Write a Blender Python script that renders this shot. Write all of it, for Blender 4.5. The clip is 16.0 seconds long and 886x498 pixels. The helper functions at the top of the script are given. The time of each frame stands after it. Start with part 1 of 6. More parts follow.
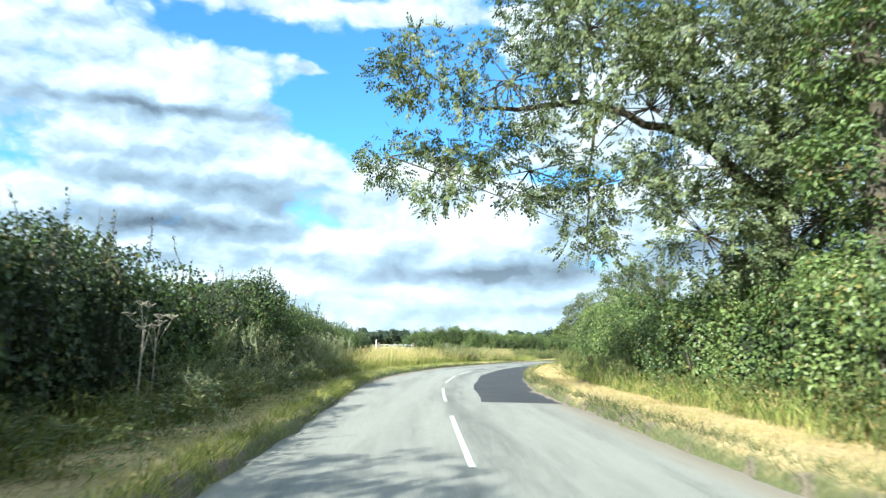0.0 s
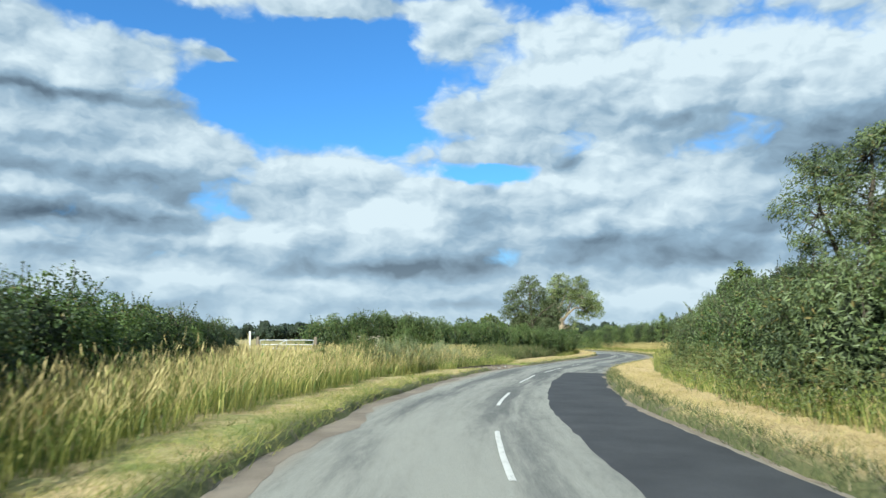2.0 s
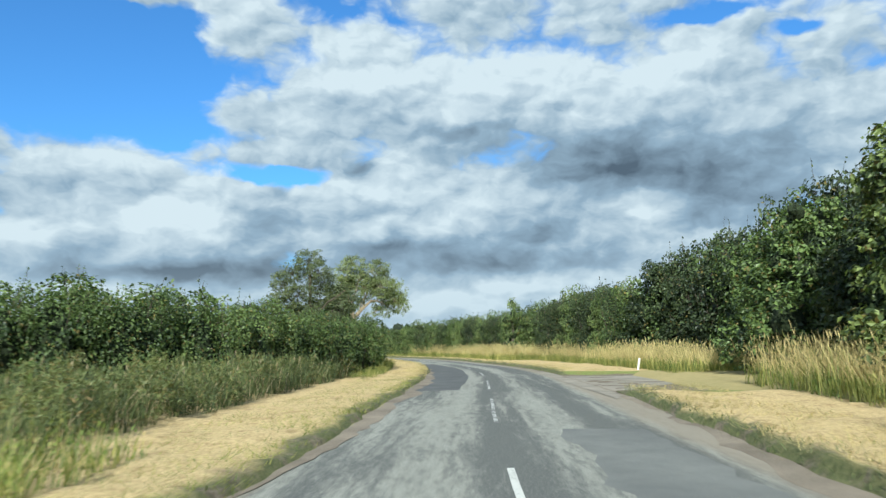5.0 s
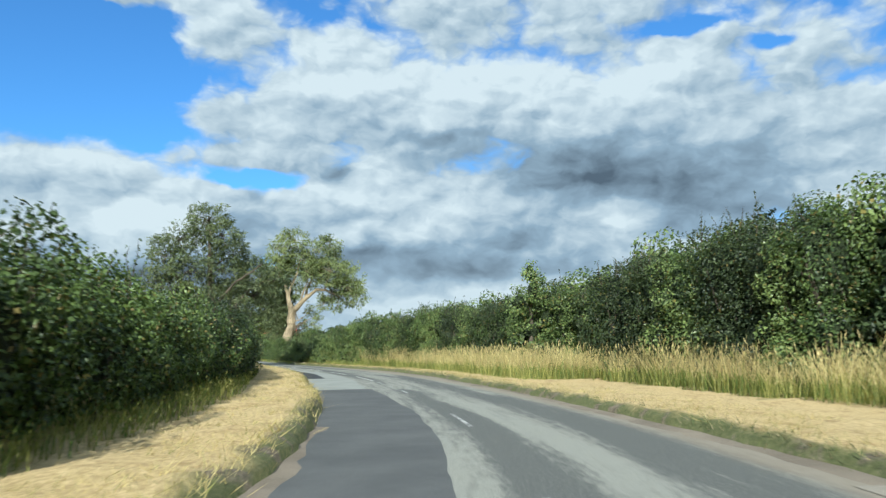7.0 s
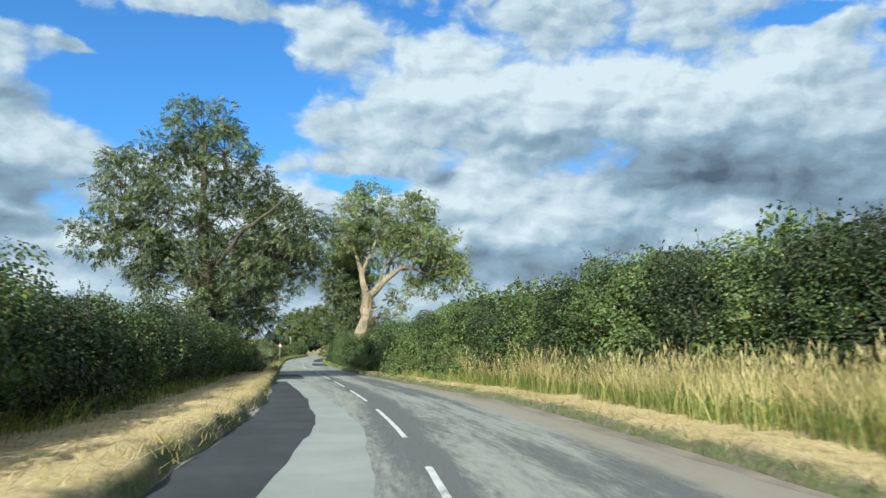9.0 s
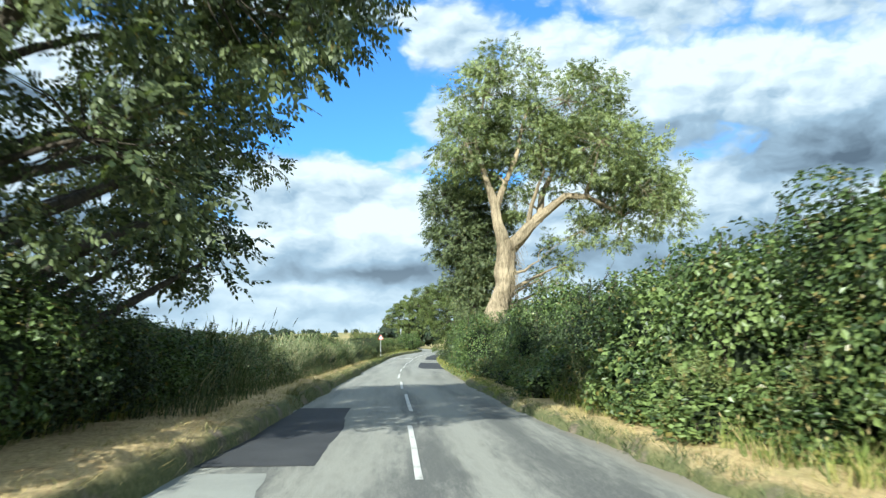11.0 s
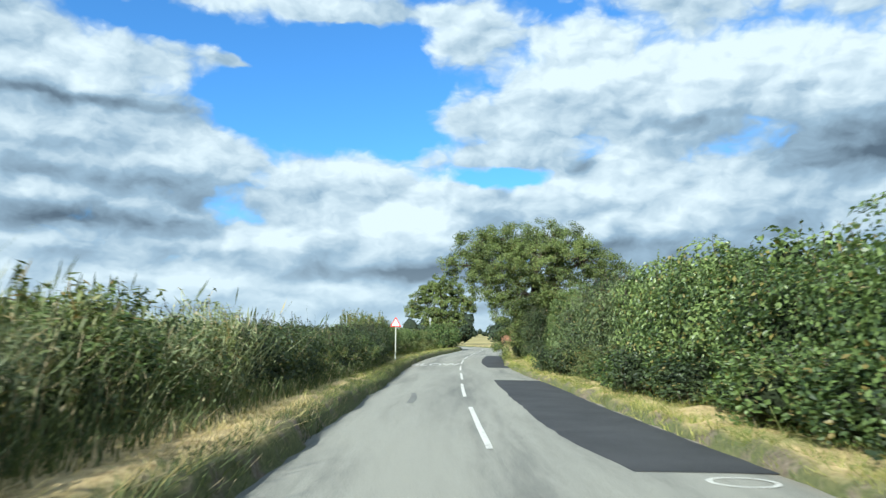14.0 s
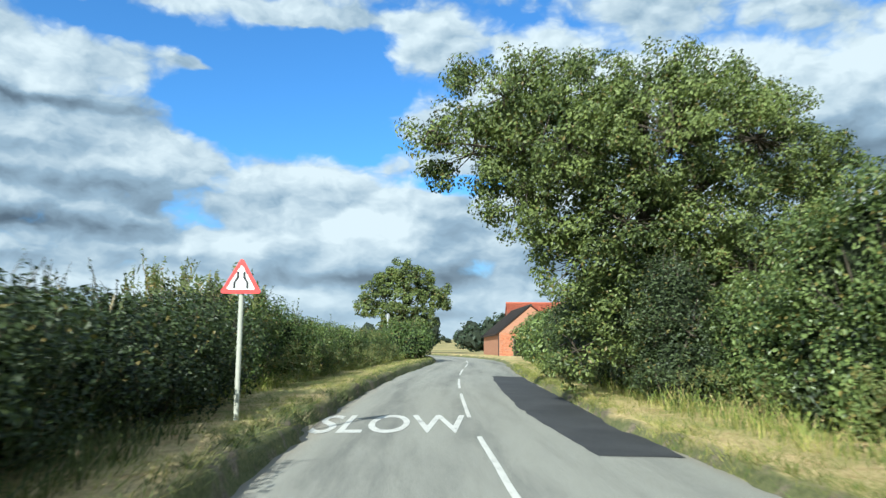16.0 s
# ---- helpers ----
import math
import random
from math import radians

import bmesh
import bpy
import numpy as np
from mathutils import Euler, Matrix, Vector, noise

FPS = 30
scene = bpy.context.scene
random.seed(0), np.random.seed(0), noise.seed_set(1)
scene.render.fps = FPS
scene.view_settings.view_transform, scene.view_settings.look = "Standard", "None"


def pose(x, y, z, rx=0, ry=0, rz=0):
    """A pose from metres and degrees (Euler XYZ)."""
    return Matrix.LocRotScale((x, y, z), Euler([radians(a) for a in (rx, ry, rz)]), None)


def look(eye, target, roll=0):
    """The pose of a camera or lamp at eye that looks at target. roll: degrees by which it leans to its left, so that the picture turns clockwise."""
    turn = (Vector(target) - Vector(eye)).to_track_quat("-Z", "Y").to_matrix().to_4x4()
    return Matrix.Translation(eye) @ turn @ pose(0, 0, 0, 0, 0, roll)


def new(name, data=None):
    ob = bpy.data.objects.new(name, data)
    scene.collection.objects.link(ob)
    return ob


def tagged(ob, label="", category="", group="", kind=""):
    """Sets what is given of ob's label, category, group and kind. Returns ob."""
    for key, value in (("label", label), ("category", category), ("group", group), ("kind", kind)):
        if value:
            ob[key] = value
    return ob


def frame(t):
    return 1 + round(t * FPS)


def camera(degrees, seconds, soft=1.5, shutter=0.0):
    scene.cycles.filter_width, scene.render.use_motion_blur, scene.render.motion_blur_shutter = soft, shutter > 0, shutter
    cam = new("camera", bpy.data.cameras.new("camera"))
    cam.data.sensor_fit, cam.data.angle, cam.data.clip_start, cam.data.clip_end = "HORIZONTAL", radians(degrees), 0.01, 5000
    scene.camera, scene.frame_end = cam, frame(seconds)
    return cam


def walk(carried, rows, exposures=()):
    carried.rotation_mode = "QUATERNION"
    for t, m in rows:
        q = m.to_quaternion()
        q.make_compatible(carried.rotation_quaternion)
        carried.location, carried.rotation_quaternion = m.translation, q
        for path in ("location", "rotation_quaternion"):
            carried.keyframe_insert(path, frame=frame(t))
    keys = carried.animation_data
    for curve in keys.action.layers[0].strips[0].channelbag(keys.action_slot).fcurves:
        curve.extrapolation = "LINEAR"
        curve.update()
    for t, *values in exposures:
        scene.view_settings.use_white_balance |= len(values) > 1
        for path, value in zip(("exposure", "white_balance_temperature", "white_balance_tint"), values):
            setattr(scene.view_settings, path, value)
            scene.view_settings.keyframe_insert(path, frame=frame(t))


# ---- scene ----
cam = camera(62.6, 16.0, soft=1.35, shutter=0.15)
PATH = [
    (0, (-0.58, -0.38, 1.45), (-0.145, 19.434, 4.114), 0.60),
    (0.5, (-1.00, 7.75, 1.54), (-0.308, 27.567, 4.136), 0.60),
    (1, (-1.22, 15.68, 1.63), (-0.079, 35.487, 4.159), 0.61),
    (1.5, (-1.22, 23.41, 1.64), (0.687, 43.161, 4.159), 0.63),
    (2, (-0.63, 30.89, 1.55), (2.217, 50.527, 4.072), 0.17),
    (2.5, (0.55, 38.18, 1.54), (4.394, 57.643, 4.061), -0.46),
    (3, (2.24, 45.65, 1.51), (7.161, 64.876, 4.025), -0.78),
    (3.5, (3.94, 52.56, 1.50), (9.865, 71.494, 4.016), -1.17),
    (4, (6.31, 59.53, 1.44), (13.155, 78.144, 3.998), -1.17),
    (4.5, (8.71, 65.89, 1.44), (16.377, 84.182, 4.040), -0.79),
    (5, (11.62, 72.11, 1.46), (19.942, 90.103, 4.085), -0.75),
    (5.2, (12.94, 74.77, 1.46), (21.513, 92.646, 4.108), -0.65),
    (7.3, (27.49, 104.81, 1.27), (36.394, 122.499, 4.055), -0.27),
    (7.5, (28.64, 107.50, 1.30), (37.336, 125.298, 4.084), -0.27),
    (8, (31.36, 114.04, 1.35), (39.403, 132.134, 4.164), -0.40),
    (8.5, (33.91, 120.89, 1.40), (41.074, 139.346, 4.231), 0.03),
    (9, (35.87, 127.67, 1.34), (42.128, 146.447, 4.207), 0.46),
    (9.2, (36.61, 130.61, 1.43), (42.464, 149.516, 4.296), 0.48),
    (11.3, (41.85, 161.44, 1.46), (44.732, 181.055, 4.123), 0.43),
    (11.5, (42.16, 164.20, 1.38), (44.878, 183.834, 4.031), 0.33),
    (12, (42.76, 171.01, 1.37), (45.226, 190.686, 3.970), -0.19),
    (12.5, (43.35, 178.08, 1.26), (45.676, 197.771, 3.861), 0.11),
    (13, (43.93, 185.67, 1.29), (46.247, 205.361, 3.883), 0.15),
    (13.5, (44.57, 192.97, 1.19), (46.939, 212.652, 3.820), 0.39),
    (14, (45.22, 199.76, 1.26), (47.721, 219.433, 3.892), 0.30),
    (14.5, (46.03, 207.34, 1.27), (48.736, 226.975, 3.959), 0.23),
    (15, (46.93, 214.67, 1.30), (49.866, 234.263, 4.031), 0.23),
    (15.5, (47.90, 222.24, 1.38), (51.116, 241.782, 4.140), 0.22),
    (16, (48.92, 230.34, 1.45), (52.448, 249.825, 4.270), 0.32),
]
EXPOSURES = [(t, stops + 0.75, 5880, 2) for t, stops in ((0.0, 0.8), (0.5, 0.62), (1.0, 0.4), (1.5, 0.2), (2.5, 0.0), (5.0, -0.03), (9.2, 0.0), (11.3, 0.45), (12.0, 0.5), (12.5, 0.42), (13.0, 0.36), (14.0, 0.22), (16.0, 0.12))]
walk(cam, [(t, look(eye, target, roll)) for t, eye, target, roll in PATH], EXPOSURES)


# ---- node helper ----
class Nodes:
    """Short calls for building a node tree."""

    def __init__(self, tree):
        self.tree = tree
        tree.nodes.clear()

    def node(self, kind, ins=None, operation="", dims="", uv_map=""):
        n = self.tree.nodes.new(kind)
        if operation:
            n.operation = operation
        if dims:
            n.noise_dimensions = dims
        if uv_map:
            n.uv_map = uv_map
        for k, v in (ins or {}).items():
            self.put(n, k, v)
        return n

    def put(self, n, key, v):
        if isinstance(v, bpy.types.NodeSocket):
            self.tree.links.new(v, n.inputs[key])
        else:
            n.inputs[key].default_value = v

    def math(self, op, a, b=0.0, c=None, clamp=False):
        n = self.node("ShaderNodeMath", operation=op)
        n.use_clamp = clamp
        self.put(n, 0, a)
        self.put(n, 1, b)
        if c is not None:
            self.put(n, 2, c)
        return n.outputs[0]

    def ramp(self, fac, lo, hi, smooth=True):
        n = self.node("ShaderNodeMapRange", {"From Min": lo, "From Max": hi})
        n.interpolation_type = "SMOOTHSTEP" if smooth else "LINEAR"
        self.put(n, "Value", fac)
        return n.outputs[0]

    def mix(self, fac, a, b, blend="MIX"):
        n = self.node("ShaderNodeMix")
        n.data_type, n.blend_type = "RGBA", blend
        self.put(n, 0, fac)
        self.put(n, 6, a if not isinstance(a, tuple) else (*a, 1.0))
        self.put(n, 7, b if not isinstance(b, tuple) else (*b, 1.0))
        return n.outputs[2]

    def noise(self, vec, scale, detail=3.0, rough=0.55, dims="3D"):
        n = self.node("ShaderNodeTexNoise", {"Scale": scale, "Detail": detail, "Roughness": rough}, dims=dims)
        if vec is not None:
            self.put(n, "Vector", vec)
        return n.outputs[0]


# ---- world: sky with broken cloud ----
SUN_FROM = Vector((-0.55, -0.835, 0.0)).normalized()
SUN_EL = 28.5
world = bpy.data.worlds.new("sky")
scene.world = world
world.use_nodes = True
W = Nodes(world.node_tree)
direction = W.node("ShaderNodeTexCoord").outputs["Generated"]
xyz = W.node("ShaderNodeSeparateXYZ", {"Vector": direction})
az = W.math("MULTIPLY", W.math("ARCTAN2", xyz.outputs[0], xyz.outputs[1]), 57.2958)
el = W.math("MULTIPLY", W.math("ARCSINE", xyz.outputs[2]), 57.2958)
flat = W.node("ShaderNodeCombineXYZ", {"X": W.math("MULTIPLY", az, 0.1), "Y": W.math("MULTIPLY", el, 0.17)}).outputs[0]
warp = W.node("ShaderNodeTexNoise", {"Vector": flat, "Scale": 2.6, "Detail": 3.5, "Roughness": 0.55}, dims="2D").outputs["Color"]
billow = W.node("ShaderNodeVectorMath", {0: flat, 1: W.node("ShaderNodeVectorMath", {0: warp, "Scale": 0.24}, operation="SCALE").outputs[0]}, operation="ADD").outputs[0]
bxyz = W.node("ShaderNodeSeparateXYZ", {"Vector": billow})
baz = W.math("MULTIPLY_ADD", bxyz.outputs[0], 10.0, -1.2)
bel = W.math("MULTIPLY_ADD", bxyz.outputs[1], 5.882, -0.706)


def billows(shift):
    """Heaped, cauliflower-like bulges, looked up a little way off."""
    at_place = W.node("ShaderNodeVectorMath", {0: billow, 1: shift}, operation="ADD").outputs[0]
    v = W.node("ShaderNodeTexVoronoi", {"Vector": at_place, "Scale": 1.5, "Detail": 3.5, "Roughness": 0.45, "Lacunarity": 2.3})
    v.voronoi_dimensions, v.feature = "2D", "SMOOTH_F1"
    W.put(v, "Smoothness", 0.35)
    return W.math("MULTIPLY_ADD", v.outputs["Distance"], -1.0, 1.0)


puffs = billows((0.0, 0.0, 0.0))
puffs_lit = billows((-0.06, 0.12, 0.0))
detail = W.noise(billow, 2.0, 6.0, 0.52, "2D")
broad = W.noise(billow, 0.9, 3.0, 0.5, "2D")


def heap(total, a, e, ra, re, amount):
    """Adds one soft bank of cloud (or gap) at azimuth a, elevation e."""
    dx = W.math("MULTIPLY_ADD", baz, 1.0 / ra, -a / ra)
    dy = W.math("MULTIPLY_ADD", bel, 1.0 / re, -e / re)
    r2 = W.math("MULTIPLY_ADD", dx, dx, W.math("MULTIPLY", dy, dy))
    return W.math("MULTIPLY_ADD", W.math("EXPONENT", W.math("MULTIPLY", r2, -1.0)), amount, total)


BLUE_GAPS = ((-0.0, 21.0, 7.9, 3.0, -0.69), (-4.0, 17.1, 5.4, 1.8, -0.50), (3.5, 16.0, 3.5, 1.6, -0.50), (16.7, 25.2, 3.3, 0.9, -0.25), (11.7, 13.0, 4.1, 0.7, -0.53), (-7.1, 9.2, 2.3, 0.9, -0.12), (-12.7, 18.9, 2.9, 0.8, -0.31), (-14.1, 23.2, 5.1, 1.2, -0.50), (-8.3, 18.7, 3.1, 1.4, -0.31), (45.9, 23.7, 3.6, 0.6, -0.50), (52.4, 21.9, 1.8, 0.5, -0.38), (-4.9, 21.2, 5.0, 3.6, -0.31))
CLOUD_BANKS = ((47.0, 13.5, 13.0, 5.0, 0.35), (30.0, 9.0, 10.0, 3.0, 0.18), (-22.0, 12.0, 9.0, 4.0, 0.15), (-1.9, 22.4, 1.1, 0.7, 0.45), (-9.0, 21.0, 2.3, 0.6, 0.38), (8.9, 23.1, 2.5, 1.1, 0.36), (0.3, 25.3, 10.7, 0.7, 0.41), (12.1, 14.8, 3.4, 0.8, 0.41), (20.7, 19.2, 9.9, 3.8, 0.27), (36.2, 19.8, 10.0, 3.9, 0.27), (11.0, 17.6, 3.4, 1.0, 0.27), (-1.1, 12.3, 6.3, 1.9, 0.23), (-3.4, 8.5, 7.0, 2.5, 0.23), (7.4, 9.6, 7.1, 2.6, 0.27), (22.7, 11.1, 11.3, 2.6, 0.27), (-12.2, 14.6, 5.1, 2.6, 0.23), (-21.8, 19.5, 7.4, 2.8, 0.23), (-18.4, 14.9, 10.2, 2.4, 0.18))
GREY_BASES = ((41.0, 13.5, 8.8, 1.9, 0.65), (33.8, 15.1, 4.1, 1.0, 0.29), (46.9, 10.0, 5.2, 1.5, 0.39), (4.0, 5.5, 9.1, 0.9, 0.65), (10.1, 6.1, 4.0, 1.0, 0.26), (19.0, 7.7, 4.9, 0.8, 0.33), (27.4, 6.3, 10.0, 1.0, 0.47), (33.4, 8.4, 3.7, 1.2, 0.26), (-9.0, 6.8, 2.2, 0.5, 0.26), (-12.3, 10.6, 4.3, 0.8, 0.29), (11.0, 9.1, 2.2, 1.1, 0.18), (18.5, 14.0, 1.2, 0.5, 0.45), (24.2, 16.5, 7.5, 0.9, 0.26), (8.7, 2.8, 9.2, 0.6, 0.26), (-12.6, 2.5, 2.7, 0.5, 0.33))
GREY_BASES_WEST = ((-21.0, 18.0, 9.0, 6.0, 0.10), (-20.1, 17.2, 8.3, 0.5, 0.51), (-23.2, 13.8, 6.3, 0.5, 0.30), (-18.2, 11.9, 9.7, 0.8, 0.33), (-19.2, 8.9, 9.9, 0.8, 0.54), (-19.7, 6.3, 4.2, 0.6, 0.30))
LIT_TOPS = ((23.0, 21.6, 10.2, 2.5, -0.23), (40.3, 20.4, 7.7, 1.9, -0.18), (-4.9, 8.2, 2.5, 1.2, -0.29), (4.4, 9.7, 3.2, 1.1, -0.29), (1.4, 13.7, 5.2, 1.2, -0.17), (21.8, 12.0, 9.2, 1.2, -0.17), (41.1, 9.8, 1.9, 1.0, -0.46), (24.6, 3.3, 4.1, 1.0, -0.34), (30.7, 4.6, 4.5, 0.4, -0.25), (-3.3, 4.6, 6.1, 0.5, -0.29), (-11.4, 4.6, 3.5, 0.5, -0.23), (-22.5, 19.8, 6.1, 1.7, -0.17), (-22.5, 15.1, 4.8, 0.5, -0.17))
cover = W.math("MULTIPLY_ADD", detail, 0.34, W.math("MULTIPLY_ADD", puffs, 0.42, 0.335))
cover = W.math("MULTIPLY_ADD", W.ramp(el, 12.0, 3.0), 0.30, cover)
for bank in BLUE_GAPS + CLOUD_BANKS:
    cover = heap(cover, *bank)
cloud = W.ramp(cover, 0.40, 0.68)
relief = W.math("SUBTRACT", puffs_lit, puffs)
shade = W.math("MULTIPLY_ADD", relief, 0.48, W.math("MULTIPLY_ADD", detail, 0.24, W.math("MULTIPLY_ADD", broad, 0.24, 0.02)))
for bank in GREY_BASES + GREY_BASES_WEST + LIT_TOPS:
    shade = heap(shade, *bank)
tone = W.node("ShaderNodeValToRGB", {"Fac": shade})
tone.color_ramp.elements[0].position, tone.color_ramp.elements[0].color = 0.05, (0.535, 0.575, 0.59, 1)
tone.color_ramp.elements[1].position, tone.color_ramp.elements[1].color = 0.95, (0.075, 0.10, 0.13, 1)
mid = tone.color_ramp.elements.new(0.45)
mid.color = (0.235, 0.305, 0.372, 1)
nishita = W.node("ShaderNodeTexSky")
nishita.sky_type, nishita.sun_disc, nishita.dust_density, nishita.ozone_density = "NISHITA", False, 0.6, 2.0
nishita.sun_elevation, nishita.sun_rotation = radians(SUN_EL), math.atan2(SUN_FROM.x, SUN_FROM.y)
clear = W.mix(1.0, nishita.outputs[0], (0.052, 0.093, 0.130), "MULTIPLY")
haze = W.ramp(el, 9.0, -1.0)
sky_colour = W.mix(cloud, clear, tone.outputs[0])
sky_colour = W.mix(W.math("MULTIPLY", haze, 0.55), sky_colour, (0.38, 0.45, 0.50))
W.node("ShaderNodeOutputWorld", {"Surface": W.node("ShaderNodeBackground", {"Color": sky_colour, "Strength": 0.86}).outputs[0]})

sun_data = bpy.data.lights.new("sun", "SUN")
sun_data.energy, sun_data.angle, sun_data.color = 5.0, radians(0.55), (1.0, 0.95, 0.85)
sun = new("sun", sun_data)
sun.matrix_world = look((0, 0, 80), Vector((0, 0, 80)) - SUN_FROM * math.cos(radians(SUN_EL)) - Vector((0, 0, math.sin(radians(SUN_EL)))))


# ---- materials ----
def material(name):
    m = bpy.data.materials.new(name)
    m.use_nodes = True
    return m, Nodes(m.node_tree)


def finish(n, colour, rough, bump=None, strength=0.3, distance=0.01, metal=0.0, extra=None):
    ins = {"Base Color": colour if not isinstance(colour, tuple) else (*colour, 1.0), "Roughness": rough, "Metallic": metal}
    if bump is not None:
        ins["Normal"] = n.node("ShaderNodeBump", {"Height": bump, "Strength": strength, "Distance": distance}).outputs[0]
    b = n.node("ShaderNodeBsdfPrincipled", ins)
    n.put(b, "Specular IOR Level", 0.3)
    out = b.outputs[0]
    if extra is not None:
        out = extra(out)
    n.node("ShaderNodeOutputMaterial", {"Surface": out})


def foliage(name, dark, light, dry=(0.16, 0.13, 0.04), dryness=0.06, through_light=0.25, rough=0.5, glow=(1.1, 1.25, 0.5)):
    """Leaves: each island its own tint, some light let through."""
    m, n = material(name)
    island = n.node("ShaderNodeNewGeometry").outputs["Random Per Island"]
    pos = n.node("ShaderNodeNewGeometry").outputs["Position"]
    patch = n.ramp(n.noise(pos, 0.45, 3.0), 0.35, 0.65)
    tint = n.mix(n.ramp(n.math("MULTIPLY_ADD", island, 0.65, n.math("MULTIPLY", patch, 0.35)), 0.1, 0.9), tuple(c * 0.8 for c in dark), tuple(c * 1.12 for c in light))
    tint = n.mix(n.ramp(island, 1.0 - dryness, 1.0 - dryness * 0.8), tint, dry)
    diff = n.node("ShaderNodeBsdfPrincipled", {"Base Color": tint, "Roughness": rough, "Specular IOR Level": 0.4}).outputs[0]
    back = n.node("ShaderNodeBsdfTranslucent", {"Color": n.mix(1.0, tint, glow, "MULTIPLY")}).outputs[0]
    n.node("ShaderNodeOutputMaterial", {"Surface": n.node("ShaderNodeMixShader", {0: through_light, 1: diff, 2: back}).outputs[0]})
    return m


def bark(name, dark, light):
    m, n = material(name)
    c = n.node("ShaderNodeTexCoord").outputs["Object"]
    ridged = n.node("ShaderNodeMapping", {"Vector": c, "Scale": (6.0, 6.0, 1.2)}).outputs[0]
    f = n.noise(ridged, 2.5, 6.0, 0.65)
    g = n.noise(c, 1.1, 3.0)
    finish(n, n.mix(n.ramp(n.math("MULTIPLY_ADD", g, 0.5, n.math("MULTIPLY", f, 0.6)), 0.35, 0.75), dark, light), 0.85, f, 1.0, 0.06)
    return m


LEAF_HAWTHORN = foliage("hawthorn_leaf", (0.03, 0.056, 0.016), (0.12, 0.172, 0.048))
# dark leaf colour with the shade of hedge faces and thickets put in
LEAF_DARK = foliage("blackthorn_leaf_shaded", (0.018, 0.031, 0.014), (0.066, 0.092, 0.034), dryness=0.03)
LEAF_BRIGHT = foliage("hazel_leaf", (0.042, 0.074, 0.022), (0.18, 0.235, 0.075), (0.2, 0.17, 0.05), rough=0.4)
LEAF_OLIVE = foliage("sallow_leaf", (0.042, 0.062, 0.024), (0.15, 0.19, 0.075), dryness=0.05)
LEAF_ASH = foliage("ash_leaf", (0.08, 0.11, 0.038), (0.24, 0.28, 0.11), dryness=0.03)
# the ash leaf again, with shade put into its colour
LEAF_ASH_SHADE = foliage("shaded_ash_leaf", (0.045, 0.066, 0.03), (0.155, 0.185, 0.08), dryness=0.03)
LEAF_OAK = foliage("oak_leaf", (0.04, 0.064, 0.018), (0.17, 0.212, 0.062), dryness=0.05)
LEAF_WEED = foliage("nettle_leaf", (0.07, 0.10, 0.03), (0.19, 0.215, 0.075), (0.22, 0.16, 0.06), 0.15)
LEAF_FAR = foliage("far_wood_leaf", (0.026, 0.046, 0.027), (0.055, 0.08, 0.045), dryness=0.0)
GRASS_DRY = foliage("dry_grass", (0.35, 0.28, 0.115), (0.58, 0.485, 0.22), (0.17, 0.19, 0.05), 0.18, 0.3, 0.7, (1.1, 1.0, 0.65))
# dull grey green grass, darkened further for shade at hedge feet and lips
GRASS_DULL_SHADED = foliage("shaded_hedge_grass", (0.042, 0.066, 0.022), (0.135, 0.16, 0.06), (0.34, 0.28, 0.17), 0.12, 0.3, 0.7, (1.1, 1.1, 0.6))
LEAF_PALE = foliage("pale_weed", (0.14, 0.175, 0.08), (0.31, 0.34, 0.18), (0.40, 0.33, 0.20), 0.14)
GRASS_PALE = foliage("pale_hedge_grass", (0.10, 0.13, 0.058), (0.27, 0.29, 0.15), (0.40, 0.34, 0.20), 0.15, 0.3, 0.7, (1.1, 1.1, 0.6))
GRASS_GREEN = foliage("green_grass", (0.10, 0.155, 0.026), (0.26, 0.31, 0.07), (0.46, 0.36, 0.17), 0.25, 0.35, 0.6)
GRASS_MIX = foliage("mixed_grass", (0.17, 0.19, 0.045), (0.44, 0.40, 0.13), (0.11, 0.16, 0.035), 0.3, 0.35, 0.65)
BARK_ASH = bark("ash_bark", (0.11, 0.085, 0.05), (0.40, 0.32, 0.205))
BARK_DARK = bark("dark_bark", (0.035, 0.028, 0.02), (0.12, 0.10, 0.07))


# near-black mottled colour that stands for the shade deep inside foliage
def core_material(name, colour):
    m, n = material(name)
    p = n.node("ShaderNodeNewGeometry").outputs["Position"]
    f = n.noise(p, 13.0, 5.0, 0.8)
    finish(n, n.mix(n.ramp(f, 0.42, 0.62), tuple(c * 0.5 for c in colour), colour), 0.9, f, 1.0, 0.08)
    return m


CORE = core_material("inner_shade", (0.030, 0.045, 0.016))


def ground_material():
    m, n = material("field_turf")
    p = n.node("ShaderNodeNewGeometry").outputs["Position"]
    big = n.ramp(n.noise(p, 0.035, 3.0), 0.4, 0.6)
    fine = n.noise(p, 3.0, 6.0, 0.7)
    c = n.mix(big, (0.21, 0.19, 0.07), (0.42, 0.33, 0.15))
    c = n.mix(n.ramp(fine, 0.3, 0.75), c, n.mix(0.5, c, (0.20, 0.19, 0.06)))
    finish(n, c, 0.95, fine, 0.9, 0.05)
    return m


